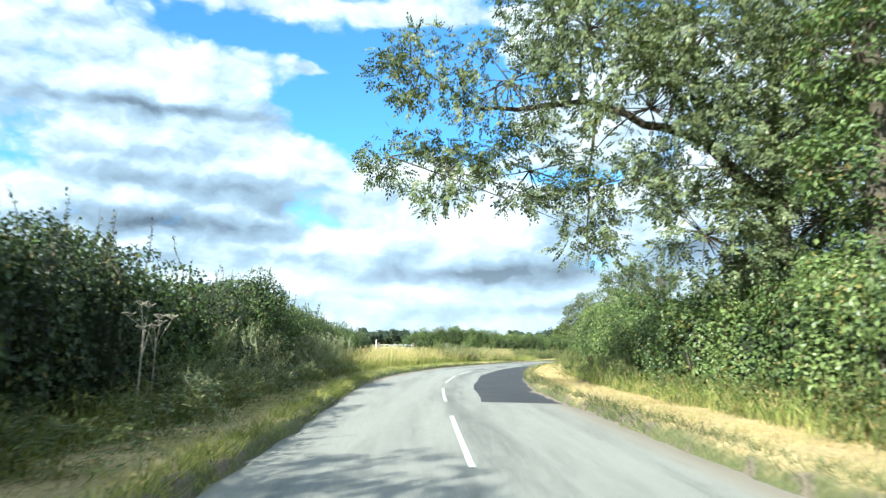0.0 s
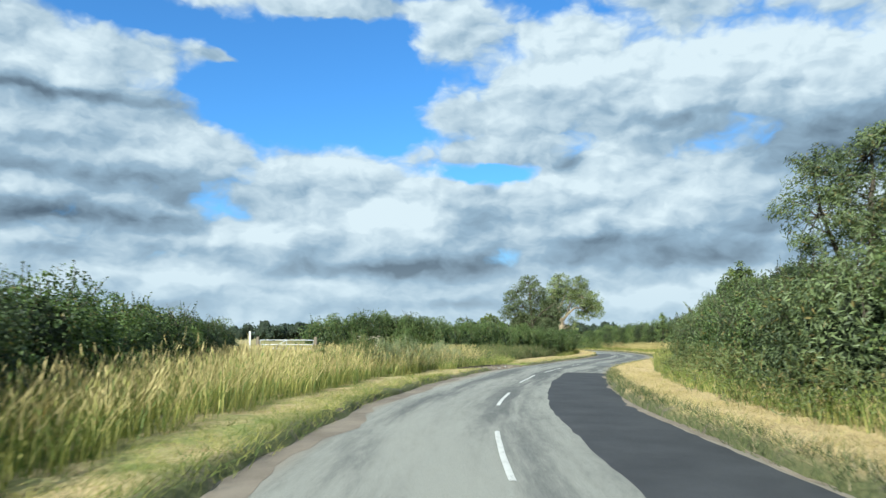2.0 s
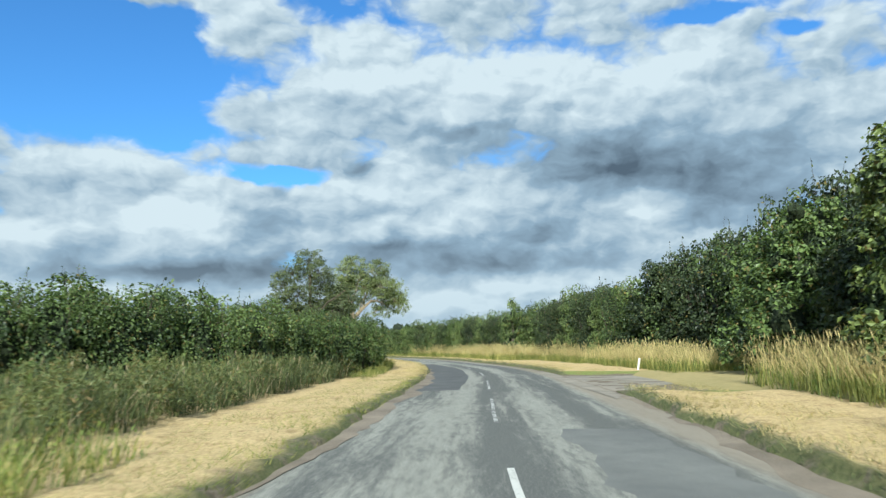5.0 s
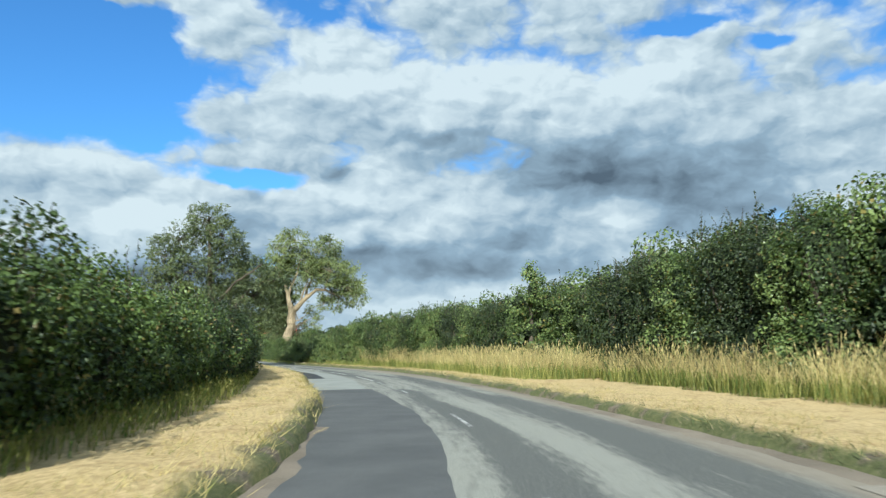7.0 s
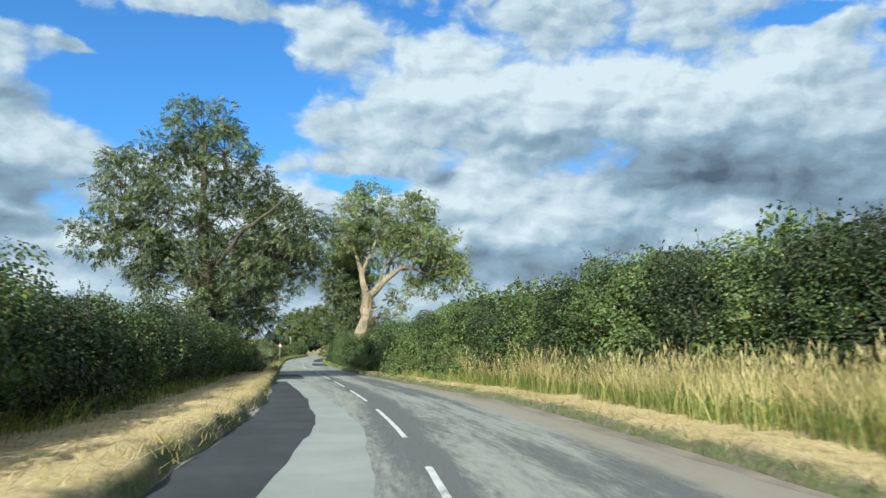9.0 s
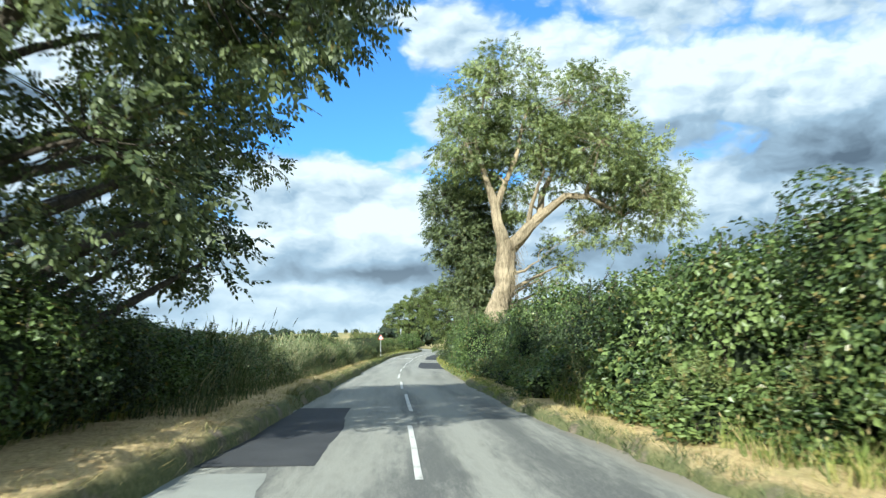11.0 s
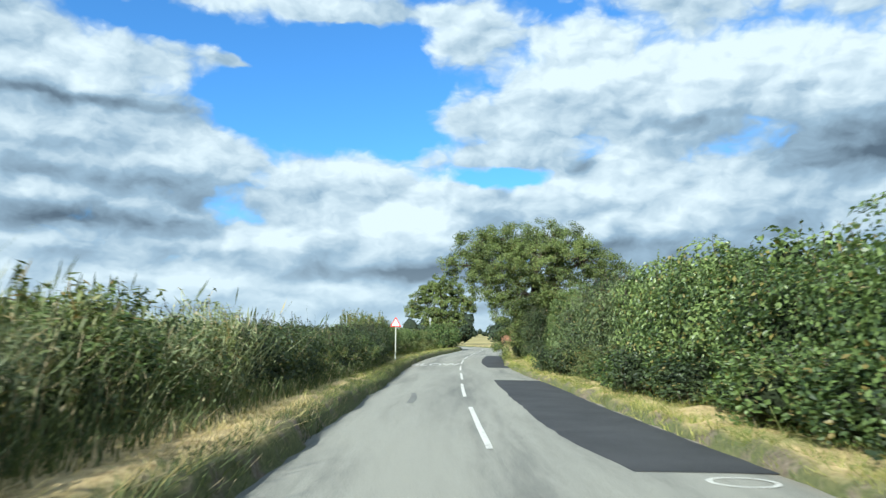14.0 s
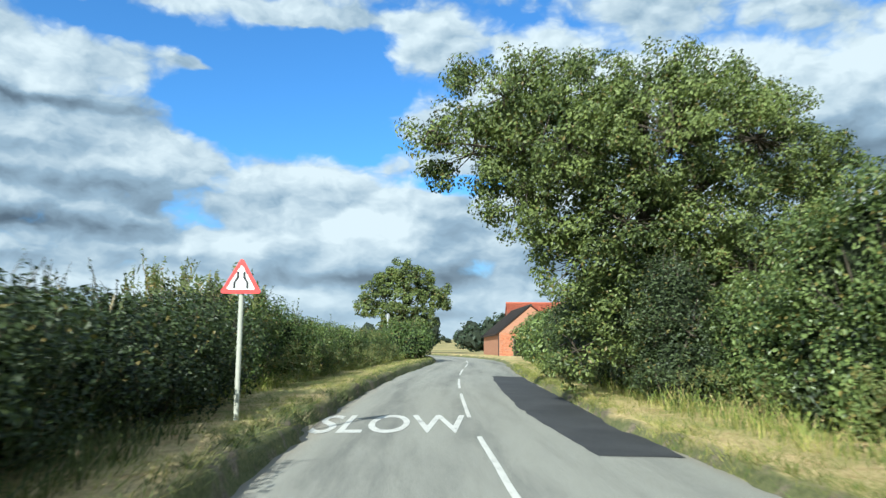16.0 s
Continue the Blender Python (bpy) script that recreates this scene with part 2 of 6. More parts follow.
def verge_material():
    """Mown verge: straw over green, bare earth and painted lip shade along the carriageway edge."""
    m, n = material("mown_verge")
    uv = n.node("ShaderNodeSeparateXYZ", {"Vector": n.node("ShaderNodeUVMap", uv_map="lane").outputs[0]})
    out, dry = uv.outputs[0], uv.outputs[1]
    p = n.node("ShaderNodeNewGeometry").outputs["Position"]
    fine = n.noise(p, 14.0, 6.0, 0.75)
    patch = n.noise(p, 0.8, 4.0, 0.6)
    straw = n.mix(n.ramp(fine, 0.3, 0.7), (0.38, 0.27, 0.12), (0.68, 0.52, 0.27))
    green = n.mix(n.ramp(fine, 0.3, 0.7), (0.10, 0.14, 0.028), (0.29, 0.31, 0.085))
    turf = n.mix(n.ramp(n.math("MULTIPLY_ADD", patch, 0.9, n.math("ADD", dry, -0.45)), 0.3, 0.7), green, straw)
    thatch = n.math("MULTIPLY", n.ramp(n.noise(p, 2.6, 5.0, 0.7), 0.50, 0.68), 0.65)
    turf = n.mix(thatch, turf, n.mix(n.ramp(fine, 0.35, 0.65), (0.17, 0.115, 0.05), (0.42, 0.27, 0.115)))
    soil = n.mix(n.ramp(fine, 0.35, 0.7), (0.11, 0.085, 0.058), (0.27, 0.22, 0.16))
    edge = n.ramp(n.math("MULTIPLY_ADD", patch, 0.5, out), 0.52, 0.30)
    bare = n.ramp(n.math("MULTIPLY_ADD", patch, 1.2, dry), 0.25, -0.15)
    # dark green for the lip's grass, with the lip's shade painted in
    rank = n.mix(n.ramp(fine, 0.3, 0.7), (0.065, 0.08, 0.028), (0.17, 0.17, 0.07))
    margin = n.mix(n.ramp(n.noise(p, 1.6, 4.0, 0.6), 0.34, 0.50), soil, rank)
    c = n.mix(edge, turf, margin)
    finish(n, n.mix(bare, c, soil), 0.95, fine, 0.9, 0.03)
    return m


def asphalt_material():
    """Old surface dressing: pale chippings, bitumen showing through in streaks, dark along the joint."""
    m, n = material("worn_road")
    uv = n.node("ShaderNodeUVMap", uv_map="lane").outputs[0]
    sep = n.node("ShaderNodeSeparateXYZ", {"Vector": uv})
    d, s = sep.outputs[0], sep.outputs[1]
    streak = n.node("ShaderNodeMapping", {"Vector": uv, "Scale": (1.0, 0.07, 1.0)}).outputs[0]
    a = n.noise(streak, 0.9, 5.0, 0.6, "2D")
    b = n.noise(n.node("ShaderNodeMapping", {"Vector": uv, "Scale": (1.0, 0.11, 1.0)}).outputs[0], 3.2, 7.0, 0.72, "2D")
    grit = n.noise(uv, 28.0, 5.0, 0.85, "2D")
    pebbles = n.node("ShaderNodeTexVoronoi", {"Vector": uv, "Scale": 70.0})
    pebbles.voronoi_dimensions = "2D"
    chips = pebbles.outputs["Distance"]
    worn = n.math("MULTIPLY_ADD", n.math("MULTIPLY", n.ramp(s, 108.0, 150.0), n.ramp(s, 275.0, 235.0)), 0.8, 0.2)

    def band(centre, half):
        off = n.math("MULTIPLY_ADD", d, 1.0 / half, -centre / half)
        return n.math("EXPONENT", n.math("MULTIPLY", n.math("MULTIPLY", off, off), -1.0))

    bands = n.math("ADD", n.math("MULTIPLY", band(-1.85, 0.5), 0.75), n.math("ADD", band(0.15, 0.45), n.math("MULTIPLY", band(2.0, 0.6), 0.8)))
    bands = n.math("MULTIPLY", bands, n.math("MULTIPLY_ADD", n.ramp(a, 0.3, 0.62), 0.8, 0.2))
    b = n.math("MULTIPLY_ADD", n.math("SUBTRACT", b, 0.5), n.math("MULTIPLY_ADD", worn, 0.75, 0.25), 0.5)
    dark = n.math("MULTIPLY_ADD", n.math("MULTIPLY", bands, worn), 0.5, n.math("MULTIPLY_ADD", b, 0.52, n.math("MULTIPLY_ADD", a, 0.42, 0.05)))
    flecks = n.noise(n.node("ShaderNodeMapping", {"Vector": uv, "Scale": (1.0, 0.22, 1.0)}).outputs[0], 9.0, 6.0, 0.7, "2D")
    dark = n.math("MULTIPLY_ADD", n.math("MULTIPLY", n.math("SUBTRACT", flecks, 0.5), worn), 0.5, dark)
    dark = n.ramp(dark, 0.46, 0.80)
    c = n.mix(dark, (0.315, 0.31, 0.262), (0.105, 0.108, 0.098))
    c = n.mix(n.ramp(chips, 0.0, 0.55), n.mix(0.7, c, (0.05, 0.05, 0.05)), c)
    c = n.mix(n.math("MULTIPLY", n.ramp(grit, 0.45, 0.75), 0.5), c, (0.37, 0.355, 0.31))
    rim = n.ramp(n.math("MULTIPLY_ADD", b, 0.5, n.math("ABSOLUTE", d)), 2.75, 3.3)
    c = n.mix(n.math("MULTIPLY", rim, 0.7), c, (0.27, 0.22, 0.16))
    finish(n, c, 0.88, n.math("MULTIPLY_ADD", grit, 0.6, chips), 0.35, 0.006)
    return m


def patch_material(name, dark, light):
    m, n = material(name)
    p = n.node("ShaderNodeNewGeometry").outputs["Position"]
    grit = n.noise(p, 60.0, 3.0, 0.8)
    cloudy = n.noise(p, 0.7, 4.0, 0.6)
    c = n.mix(n.ramp(n.math("MULTIPLY_ADD", grit, 0.5, n.math("MULTIPLY", cloudy, 0.5)), 0.35, 0.68), dark, light)
    finish(n, c, 0.85, grit, 0.4, 0.006)
    return m


def paint_material(name, colour, under, wear):
    m, n = material(name)
    p = n.node("ShaderNodeNewGeometry").outputs["Position"]
    f = n.math("MULTIPLY_ADD", n.noise(p, 24.0, 4.0, 0.8), 0.6, n.math("MULTIPLY", n.noise(p, 2.5, 4.0, 0.6), 0.5))
    finish(n, n.mix(n.ramp(f, wear, wear + 0.14), colour, under), 0.7, f, 0.2, 0.004)
    return m


def plain(name, colour, rough=0.5, metal=0.0, var=0.12, scale=6.0):
    m, n = material(name)
    p = n.node("ShaderNodeNewGeometry").outputs["Position"]
    f = n.noise(p, scale, 4.0, 0.65)
    finish(n, n.mix(f, tuple(c * (1 - var * 2) for c in colour), tuple(min(1.0, c * (1 + var)) for c in colour)), rough, f, 0.15, 0.004, metal)
    return m


def brick_tint():
    m, n = material("red_brick")
    r = n.node("ShaderNodeObjectInfo").outputs["Random"]
    p = n.node("ShaderNodeNewGeometry").outputs["Position"]
    f = n.noise(p, 12.0, 4.0, 0.7)
    c = n.mix(r, (0.30, 0.085, 0.04), (0.52, 0.19, 0.09))
    finish(n, n.mix(n.ramp(f, 0.4, 0.75), c, (0.42, 0.22, 0.13)), 0.9, f, 0.5, 0.006)
    return m


TURF = ground_material()
VERGE = verge_material()
ROAD = asphalt_material()
PATCH_DARK = patch_material("fresh_patch", (0.030, 0.031, 0.033), (0.062, 0.063, 0.065))
PATCH_PALE = patch_material("pale_patch", (0.23, 0.235, 0.21), (0.32, 0.325, 0.29))
PATCH_FAINT = patch_material("faded_patch", (0.115, 0.117, 0.11), (0.21, 0.21, 0.19))
PATCH_GREY = patch_material("old_patch", (0.075, 0.076, 0.075), (0.125, 0.125, 0.12))
DIRT = patch_material("dry_earth", (0.14, 0.112, 0.082), (0.29, 0.24, 0.18))
TRACK = patch_material("gritty_track", (0.20, 0.175, 0.14), (0.34, 0.30, 0.24))
PAINT = paint_material("road_paint", (0.57, 0.56, 0.51), (0.22, 0.21, 0.19), 0.56)
PAINT_WORN = paint_material("worn_road_paint", (0.55, 0.54, 0.50), (0.14, 0.14, 0.13), 0.46)
SIGN_WHITE = plain("sign_white", (0.80, 0.80, 0.78), 0.4, var=0.04)
SIGN_RED = plain("sign_red", (0.62, 0.055, 0.05), 0.4, var=0.06)
SIGN_BLACK = plain("sign_black", (0.015, 0.015, 0.017), 0.5)
SIGN_GREY = plain("sign_back_grey", (0.25, 0.26, 0.26), 0.5, 0.3)
POST_GREY = plain("weathered_post", (0.42, 0.43, 0.36), 0.7, var=0.2, scale=14.0)
WHITE_WOOD = plain("white_painted_wood", (0.70, 0.69, 0.64), 0.7, var=0.15, scale=12.0)
GALVANISED = plain("galvanised_steel", (0.46, 0.48, 0.49), 0.5, 0.6)
OLD_WOOD = plain("weathered_wood", (0.20, 0.165, 0.12), 0.85, var=0.25, scale=18.0)
BRICK = brick_tint()
MORTAR = plain("brick_and_lime_mortar", (0.40, 0.20, 0.125), 0.95, var=0.25, scale=9.0)
SLATE = plain("dark_roof_tile", (0.075, 0.062, 0.055), 0.8, var=0.3, scale=5.0)
RED_TILE = plain("red_clay_tile", (0.46, 0.13, 0.075), 0.85, var=0.22, scale=4.0)
DARK_VOID = plain("dark_interior", (0.012, 0.011, 0.010), 0.9)
LITTER = plain("pale_litter", (0.70, 0.70, 0.68), 0.6)
STONE = plain("dull_stone", (0.20, 0.17, 0.13), 0.9, var=0.25)


# ---- mesh helpers ----
def mesh_of(name, verts, faces, mats, face_mat=None, smooth=False, uv=None):
    """A mesh from arrays: faces all with the same number of corners."""
    verts, faces = np.asarray(verts, np.float32), np.asarray(faces, np.int32)
    me = bpy.data.meshes.new(name)
    k = faces.shape[1]
    me.vertices.add(len(verts))
    me.vertices.foreach_set("co", verts.ravel())
    me.loops.add(faces.size)
    me.loops.foreach_set("vertex_index", faces.ravel())
    me.polygons.add(len(faces))
    me.polygons.foreach_set("loop_start", np.arange(0, faces.size, k, dtype=np.int32))
    me.polygons.foreach_set("use_smooth", np.full(len(faces), smooth))
    for m in mats:
        me.materials.append(m)
    if face_mat is not None:
        me.polygons.foreach_set("material_index", np.asarray(face_mat, np.int32))
    if uv is not None:
        layer = me.uv_layers.new(name="lane")
        layer.data.foreach_set("uv", np.asarray(uv, np.float32)[faces.ravel()].ravel())
    me.update(calc_edges=True)
    return me


def part(name, me, parent, label=""):
    """One mesh object under a thing or under a part."""
    if isinstance(me, tuple):
        bm, mat = me
        me = bpy.data.meshes.new(name)
        bm.to_mesh(me)
        bm.free()
        me.materials.append(mat)
    ob = new(name, me)
    ob.parent = parent
    if label:
        ob["label"] = label
    return ob


def holder(name, x, y, z, label, category, group="", rz=0.0):
    ob = new(name)
    ob.empty_display_size = 0.3
    ob.matrix_basis = pose(x, y, z, 0, 0, rz)
    return tagged(ob, label, category, group)


def box(bm, x0, x1, y0, y1, z0, z1, bevel=0.0):
    made = bmesh.ops.create_cube(bm, size=1.0, matrix=Matrix.Translation(((x0 + x1) / 2, (y0 + y1) / 2, (z0 + z1) / 2)) @ Matrix.Diagonal((x1 - x0, y1 - y0, z1 - z0, 1)))
    if bevel:
        edges = list({e for v in made["verts"] for e in v.link_edges})
        bmesh.ops.bevel(bm, geom=edges, offset=bevel, segments=1, affect="EDGES")
    return bm


def rod(bm, p, q, r0, r1=None, seg=10):
    p, q = Vector(p), Vector(q)
    way = q - p
    m = Matrix.Translation((p + q) / 2) @ way.to_track_quat("Z", "Y").to_matrix().to_4x4()
    bmesh.ops.create_cone(bm, cap_ends=True, segments=seg, radius1=r0, radius2=r0 if r1 is None else r1, depth=way.length, matrix=m)
    return bm


# ---- the plan: the lane's centre line, its edges, the lie of the land ----
LINE = np.array([(0.9, -80), (0.5, -40), (0.15, -10), (0.0, 5), (-0.05, 18.9), (0.0, 24.9), (0.2, 28.8), (0.85, 35.9), (1.3, 39.0), (2.13, 43.5), (3.11, 48), (4.41, 52.25), (5.85, 56.3), (7.9, 61.7), (9.75, 66.9),
                 (12.4, 72.5), (14.2, 76.2), (16.0, 79.8), (18.44, 84.6), (21.4, 90.2), (24.0, 95.2), (27.0, 101), (30, 107.5), (32.3, 113.2), (34.9, 121.5), (37.2, 130.3), (38.6, 136.2), (40.05, 145), (41.2, 154)]
                + [(42.5, 166), (43.75, 179.7), (44.5, 187.9), (46.9, 208.5), (47.66, 214.5), (48.9, 223.4), (51.67, 242.4), (53.29, 251.5), (55.06, 260.5), (57.44, 271.1), (60.1, 281.6), (62, 291), (62.8, 303), (61, 318),
                   (56, 335), (45, 350), (20, 372)], float)
for _ in range(3):
    LINE = np.vstack([LINE[:1], np.stack([LINE[:-1] * 0.75 + LINE[1:] * 0.25, LINE[:-1] * 0.25 + LINE[1:] * 0.75], 1).reshape(-1, 2), LINE[-1:]])
arc = np.r_[0, np.cumsum(np.hypot(*np.diff(LINE, axis=0).T))]
STEP = 0.5
S = np.arange(0, arc[-1], STEP)
MID = np.c_[np.interp(S, arc, LINE[:, 0]), np.interp(S, arc, LINE[:, 1])]
WAY = np.gradient(MID, axis=0)
WAY /= np.linalg.norm(WAY, axis=1)[:, None]
SIDE = np.c_[WAY[:, 1], -WAY[:, 0]]
KNOTS = (-90, 7, 20, 33, 45, 60, 72, 82, 92, 100, 118, 125, 137, 147, 160, 175, 190, 205, 222, 240, 256, 280, 400)
LEFT = np.interp(MID[:, 1], KNOTS, (2.8, 2.8, 2.9, 3.2, 3.1, 3.4, 3.0, 2.7, 2.65, 2.7, 2.6, 2.9, 2.9, 2.8, 2.85, 2.5, 2.3, 2.35, 2.45, 3.0, 2.9, 2.6, 2.6))
RIGHT = np.interp(MID[:, 1], KNOTS, (3.2, 3.3, 3.15, 3.35, 3.5, 3.0, 3.1, 3.45, 3.9, 3.6, 3.3, 3.5, 3.8, 4.0, 3.3, 2.6, 2.85, 2.8, 2.9, 2.75, 2.9, 2.8, 2.8))
TURNED = int(np.argmax(MID[:, 1] > 300))


def base_z(y):
    """The lane climbs gently past the sign."""
    t = np.clip((np.asarray(y, float) - 232.0) / 110.0, 0, 1)
    return 1.42 * (t * 0.8 + 0.2 * t * t * (3 - 2 * t)) * np.clip(t * 6, 0, 1)


def row_at(y):
    """The index of the lane's cross-section that passes y."""
    return int(np.argmin(np.abs(MID[:TURNED + 40, 1] - y)))


def at(y, d, z=0.0):
    """A place d metres to the right of the centre line, at the cross-section that passes y."""
    i = row_at(y)
    p = MID[i] + SIDE[i] * d
    return float(p[0]), float(p[1]), float(base_z(p[1]) + z)


def edge_jitter(n, amp, seed):
    r = np.random.default_rng(seed)
    a = np.interp(np.arange(n), np.arange(0, n + 8, 4), r.normal(0, amp, len(np.arange(0, n + 8, 4))))
    return a + r.normal(0, amp * 0.5, n)


def ribbon(name, rows, lanes, mats, smooth=True):
    """A sheet along the lane: lanes is a list of (offset array, height array) from left to right; rows are indices."""
    rows = np.asarray(rows)
    verts, uv = [], []
    for off, h in lanes:
        off, h = np.broadcast_to(off, len(rows)), np.broadcast_to(h, len(rows))
        p = MID[rows] + SIDE[rows] * off[:, None]
        verts.append(np.c_[p, base_z(p[:, 1]) + h])
        uv.append(np.c_[off, S[rows]])
    verts, uv = np.stack(verts, 1), np.stack(uv, 1)
    n, k = verts.shape[:2]
    idx = np.arange(n * k).reshape(n, k)
    faces = np.stack([idx[:-1, :-1], idx[:-1, 1:], idx[1:, 1:], idx[1:, :-1]], -1).reshape(-1, 4)
    return mesh_of(name, verts.reshape(-1, 3), faces, mats, smooth=smooth, uv=uv.reshape(-1, 2))


# ---- ground: one sheet to the horizon ----
gx = np.r_[-4500, -3000, -2000, -1300, -800, -500, -300, -200, -140, np.arange(-100, 150, 2.5), 160, 200, 280, 400, 650, 1000, 1500, 2200, 3200, 4500]
gy = np.r_[-4500, -2500, -1200, -600, -300, -180, np.arange(-120, 420, 2.5), 440, 480, 540, 620, 720, 850, 1000, 1200, 1500, 1900, 2400, 3100, 4500]
GX, GY = np.meshgrid(gx, gy)
near = np.full(GX.shape, 1e3)
for i in range(0, len(MID), 3):
    near = np.minimum(near, np.hypot(GX - MID[i, 0], GY - MID[i, 1]))
GZ = base_z(GY) - 0.16 + 0.30 * np.clip((near - 5.5) / 2.0, 0, 1)
GZ += np.where(near > 8, 0.10 * np.sin(GX * 0.13) * np.cos(GY * 0.11), 0)
far = np.clip((GY - 420) / 1700, 0, 1)
GZ += far * far * (3 - 2 * far) * (26 + 9 * np.sin(GX / 310.0) + 6 * np.sin(GX / 133.0 + 1.0))
idx = np.arange(GX.size).reshape(GX.shape)
quads = np.stack([idx[:-1, :-1], idx[:-1, 1:], idx[1:, 1:], idx[1:, :-1]], -1).reshape(-1, 4)
tagged(new("ground", mesh_of("ground", np.c_[GX.ravel(), GY.ravel(), GZ.ravel()], quads, [TURF], smooth=True)), "dry summer farmland turf, green and straw coloured", "ground", kind="structure")


# ---- road, with its patches and paint ----
rows = np.arange(len(S))
left_edge = -LEFT + edge_jitter(len(S), 0.06, 3)
right_edge = RIGHT + edge_jitter(len(S), 0.06, 4)
lanes = [(left_edge - 0.12, np.full(len(S), -0.05)), (left_edge, np.zeros(len(S)))]
for f in (-0.8, -0.55, -0.3, -0.1, 0.1, 0.3, 0.55, 0.8):
    off = np.where(f < 0, LEFT * f, RIGHT * f)
    lanes.append((off, 0.035 - 0.0035 * off * off))
lanes += [(right_edge, np.zeros(len(S))), (right_edge + 0.12, np.full(len(S), -0.05))]
road = tagged(new("road", ribbon("road", rows, lanes, [ROAD])), "worn grey asphalt country lane with patched repairs", "road", kind="structure")


def road_patch(name, y0, y1, left, right, mat, label, lift=0.004, seed=1, ragged=0.03):
    """A repair laid on the lane from y0 to y1; left and right are offsets, as numbers or as (y, offset) knots."""
    rows = np.arange(row_at(y0), row_at(y1) + 1)
    ys = MID[rows, 1]
    curve = lambda k: np.full(len(ys), float(k)) if not isinstance(k, tuple) else np.interp(ys, [p[0] for p in k], [p[1] for p in k])
    lo = np.maximum(curve(left), -LEFT[rows] + 0.03) + edge_jitter(len(rows), ragged, seed)
    hi = np.minimum(curve(right), RIGHT[rows] - 0.03) + edge_jitter(len(rows), ragged, seed + 50)
    lanes = [(lo + (hi - lo) * f, 0.035 - 0.0035 * (lo + (hi - lo) * f) ** 2 + (lift if 0.0 < f < 1.0 else 0.001)) for f in (0.0, 0.03, 0.25, 0.5, 0.75, 0.97, 1.0)]
    return tagged(part(name, ribbon(name, rows, lanes, [mat]), road), label)


road_patch("repair_patch", 19.0, 67.3, ((19, 0.95), (31, 1.2), (45, 1.3), (54, 1.1), (59, 0.9), (67, 1.05)), 9.0, PATCH_DARK, "fresh dark asphalt repair patch", 0.006, 11)
road_patch("repair_patch", 92.8, 124.0, -9.0, ((92, -1.0), (100, -0.75), (112, -0.65), (124, -0.85)), PATCH_GREY, "older dark grey asphalt patch", 0.004, 12)
road_patch("repair_patch", 124.15, 166.0, -9.0, ((124, -1.05), (130, -0.75), (140, -0.65), (150, -1.0), (166, -1.7)), PATCH_PALE, "pale smooth asphalt patch", 0.005, 13)
road_patch("repair_patch", 134.0, 163.0, -9.0, ((134, -1.75), (141, -1.45), (149, -1.6), (163, -2.2)), PATCH_DARK, "dark asphalt repair patch", 0.010, 14)
road_patch("repair_patch", 77.0, 83.2, 1.05, 2.42, PATCH_FAINT, "faded grey asphalt patch", 0.004, 18, 0.1)
road_patch("repair_patch", 166.4, 174.7, -9.0, -1.25, PATCH_DARK, "dark asphalt repair patch", 0.006, 19)
road_patch("repair_patch", 207.2, 226.2, ((207, 1.35), (209, 1.1), (212, 1.0), (226, 1.15)), 9.0, PATCH_DARK, "fresh dark asphalt repair patch", 0.006, 16)
road_patch("repair_patch", 240.2, 263.5, ((240, 1.45), (250, 1.3), (263, 1.5)), ((240, 2.75), (263, 3.0)), PATCH_DARK, "fresh dark asphalt repair patch", 0.006, 17)

road_patch("stain", 215.4, 219.2, ((215, -1.36), (217, -1.38), (219.2, -1.42)), ((215, -1.24), (217, -1.18), (219.2, -1.34)), PATCH_FAINT, "dark oily stain on the lane", 0.003, 21, 0.025)


def dash(y0, y1, worn=False, width=0.088, shift=0.0):
    rows = np.arange(row_at(y0), row_at(y1) + 1)
    j = edge_jitter(len(rows), 0.004, int(y0 * 10) + 500) + shift
    lanes = [(np.full(len(rows), -width / 2) + j, 0.0405), (np.zeros(len(rows)) + j, 0.046), (np.full(len(rows), width / 2) + j, 0.0405)]
    return part("lane_dash", ribbon("lane_dash", rows, lanes, [PAINT_WORN if worn else PAINT]), road)


for y0, y1 in ((-8.5, -3.0), (0.4, 6.4), (8.7, 14.9), (18.9, 24.9), (28.8, 35.9), (39.1, 43.5), (48.1, 52.4), (66.8, 72.6), (75.9, 79.8), (130.3, 136.2), (139.1, 145.0), (148.0, 154.0),
               (156.6, 162.4), (165.3, 171.0), (208.5, 214.5), (226.4, 232.6), (235.6, 242.3), (245.4, 251.5), (254.0, 260.5), (264.1, 271.1), (274.8, 281.6), (284.5, 290.5)):
    dash(y0, y1)
for y0, y1, shift in ((57.5, 63.6, -0.23), (173.8, 179.7, 0.11), (182.6, 187.9, 0.05), (191.2, 197.0, -0.10), (199.9, 205.6, -0.10), (217.5, 223.4, -0.05)):
    dash(y0, y1, shift=shift)
for y0, y1 in ((84.0, 89.4), (92.8, 98.3), (102.0, 106.0), (111.5, 114.0), (120.8, 122.4), (127.0, 129.2)):
    dash(y0, y1, True, 0.08)

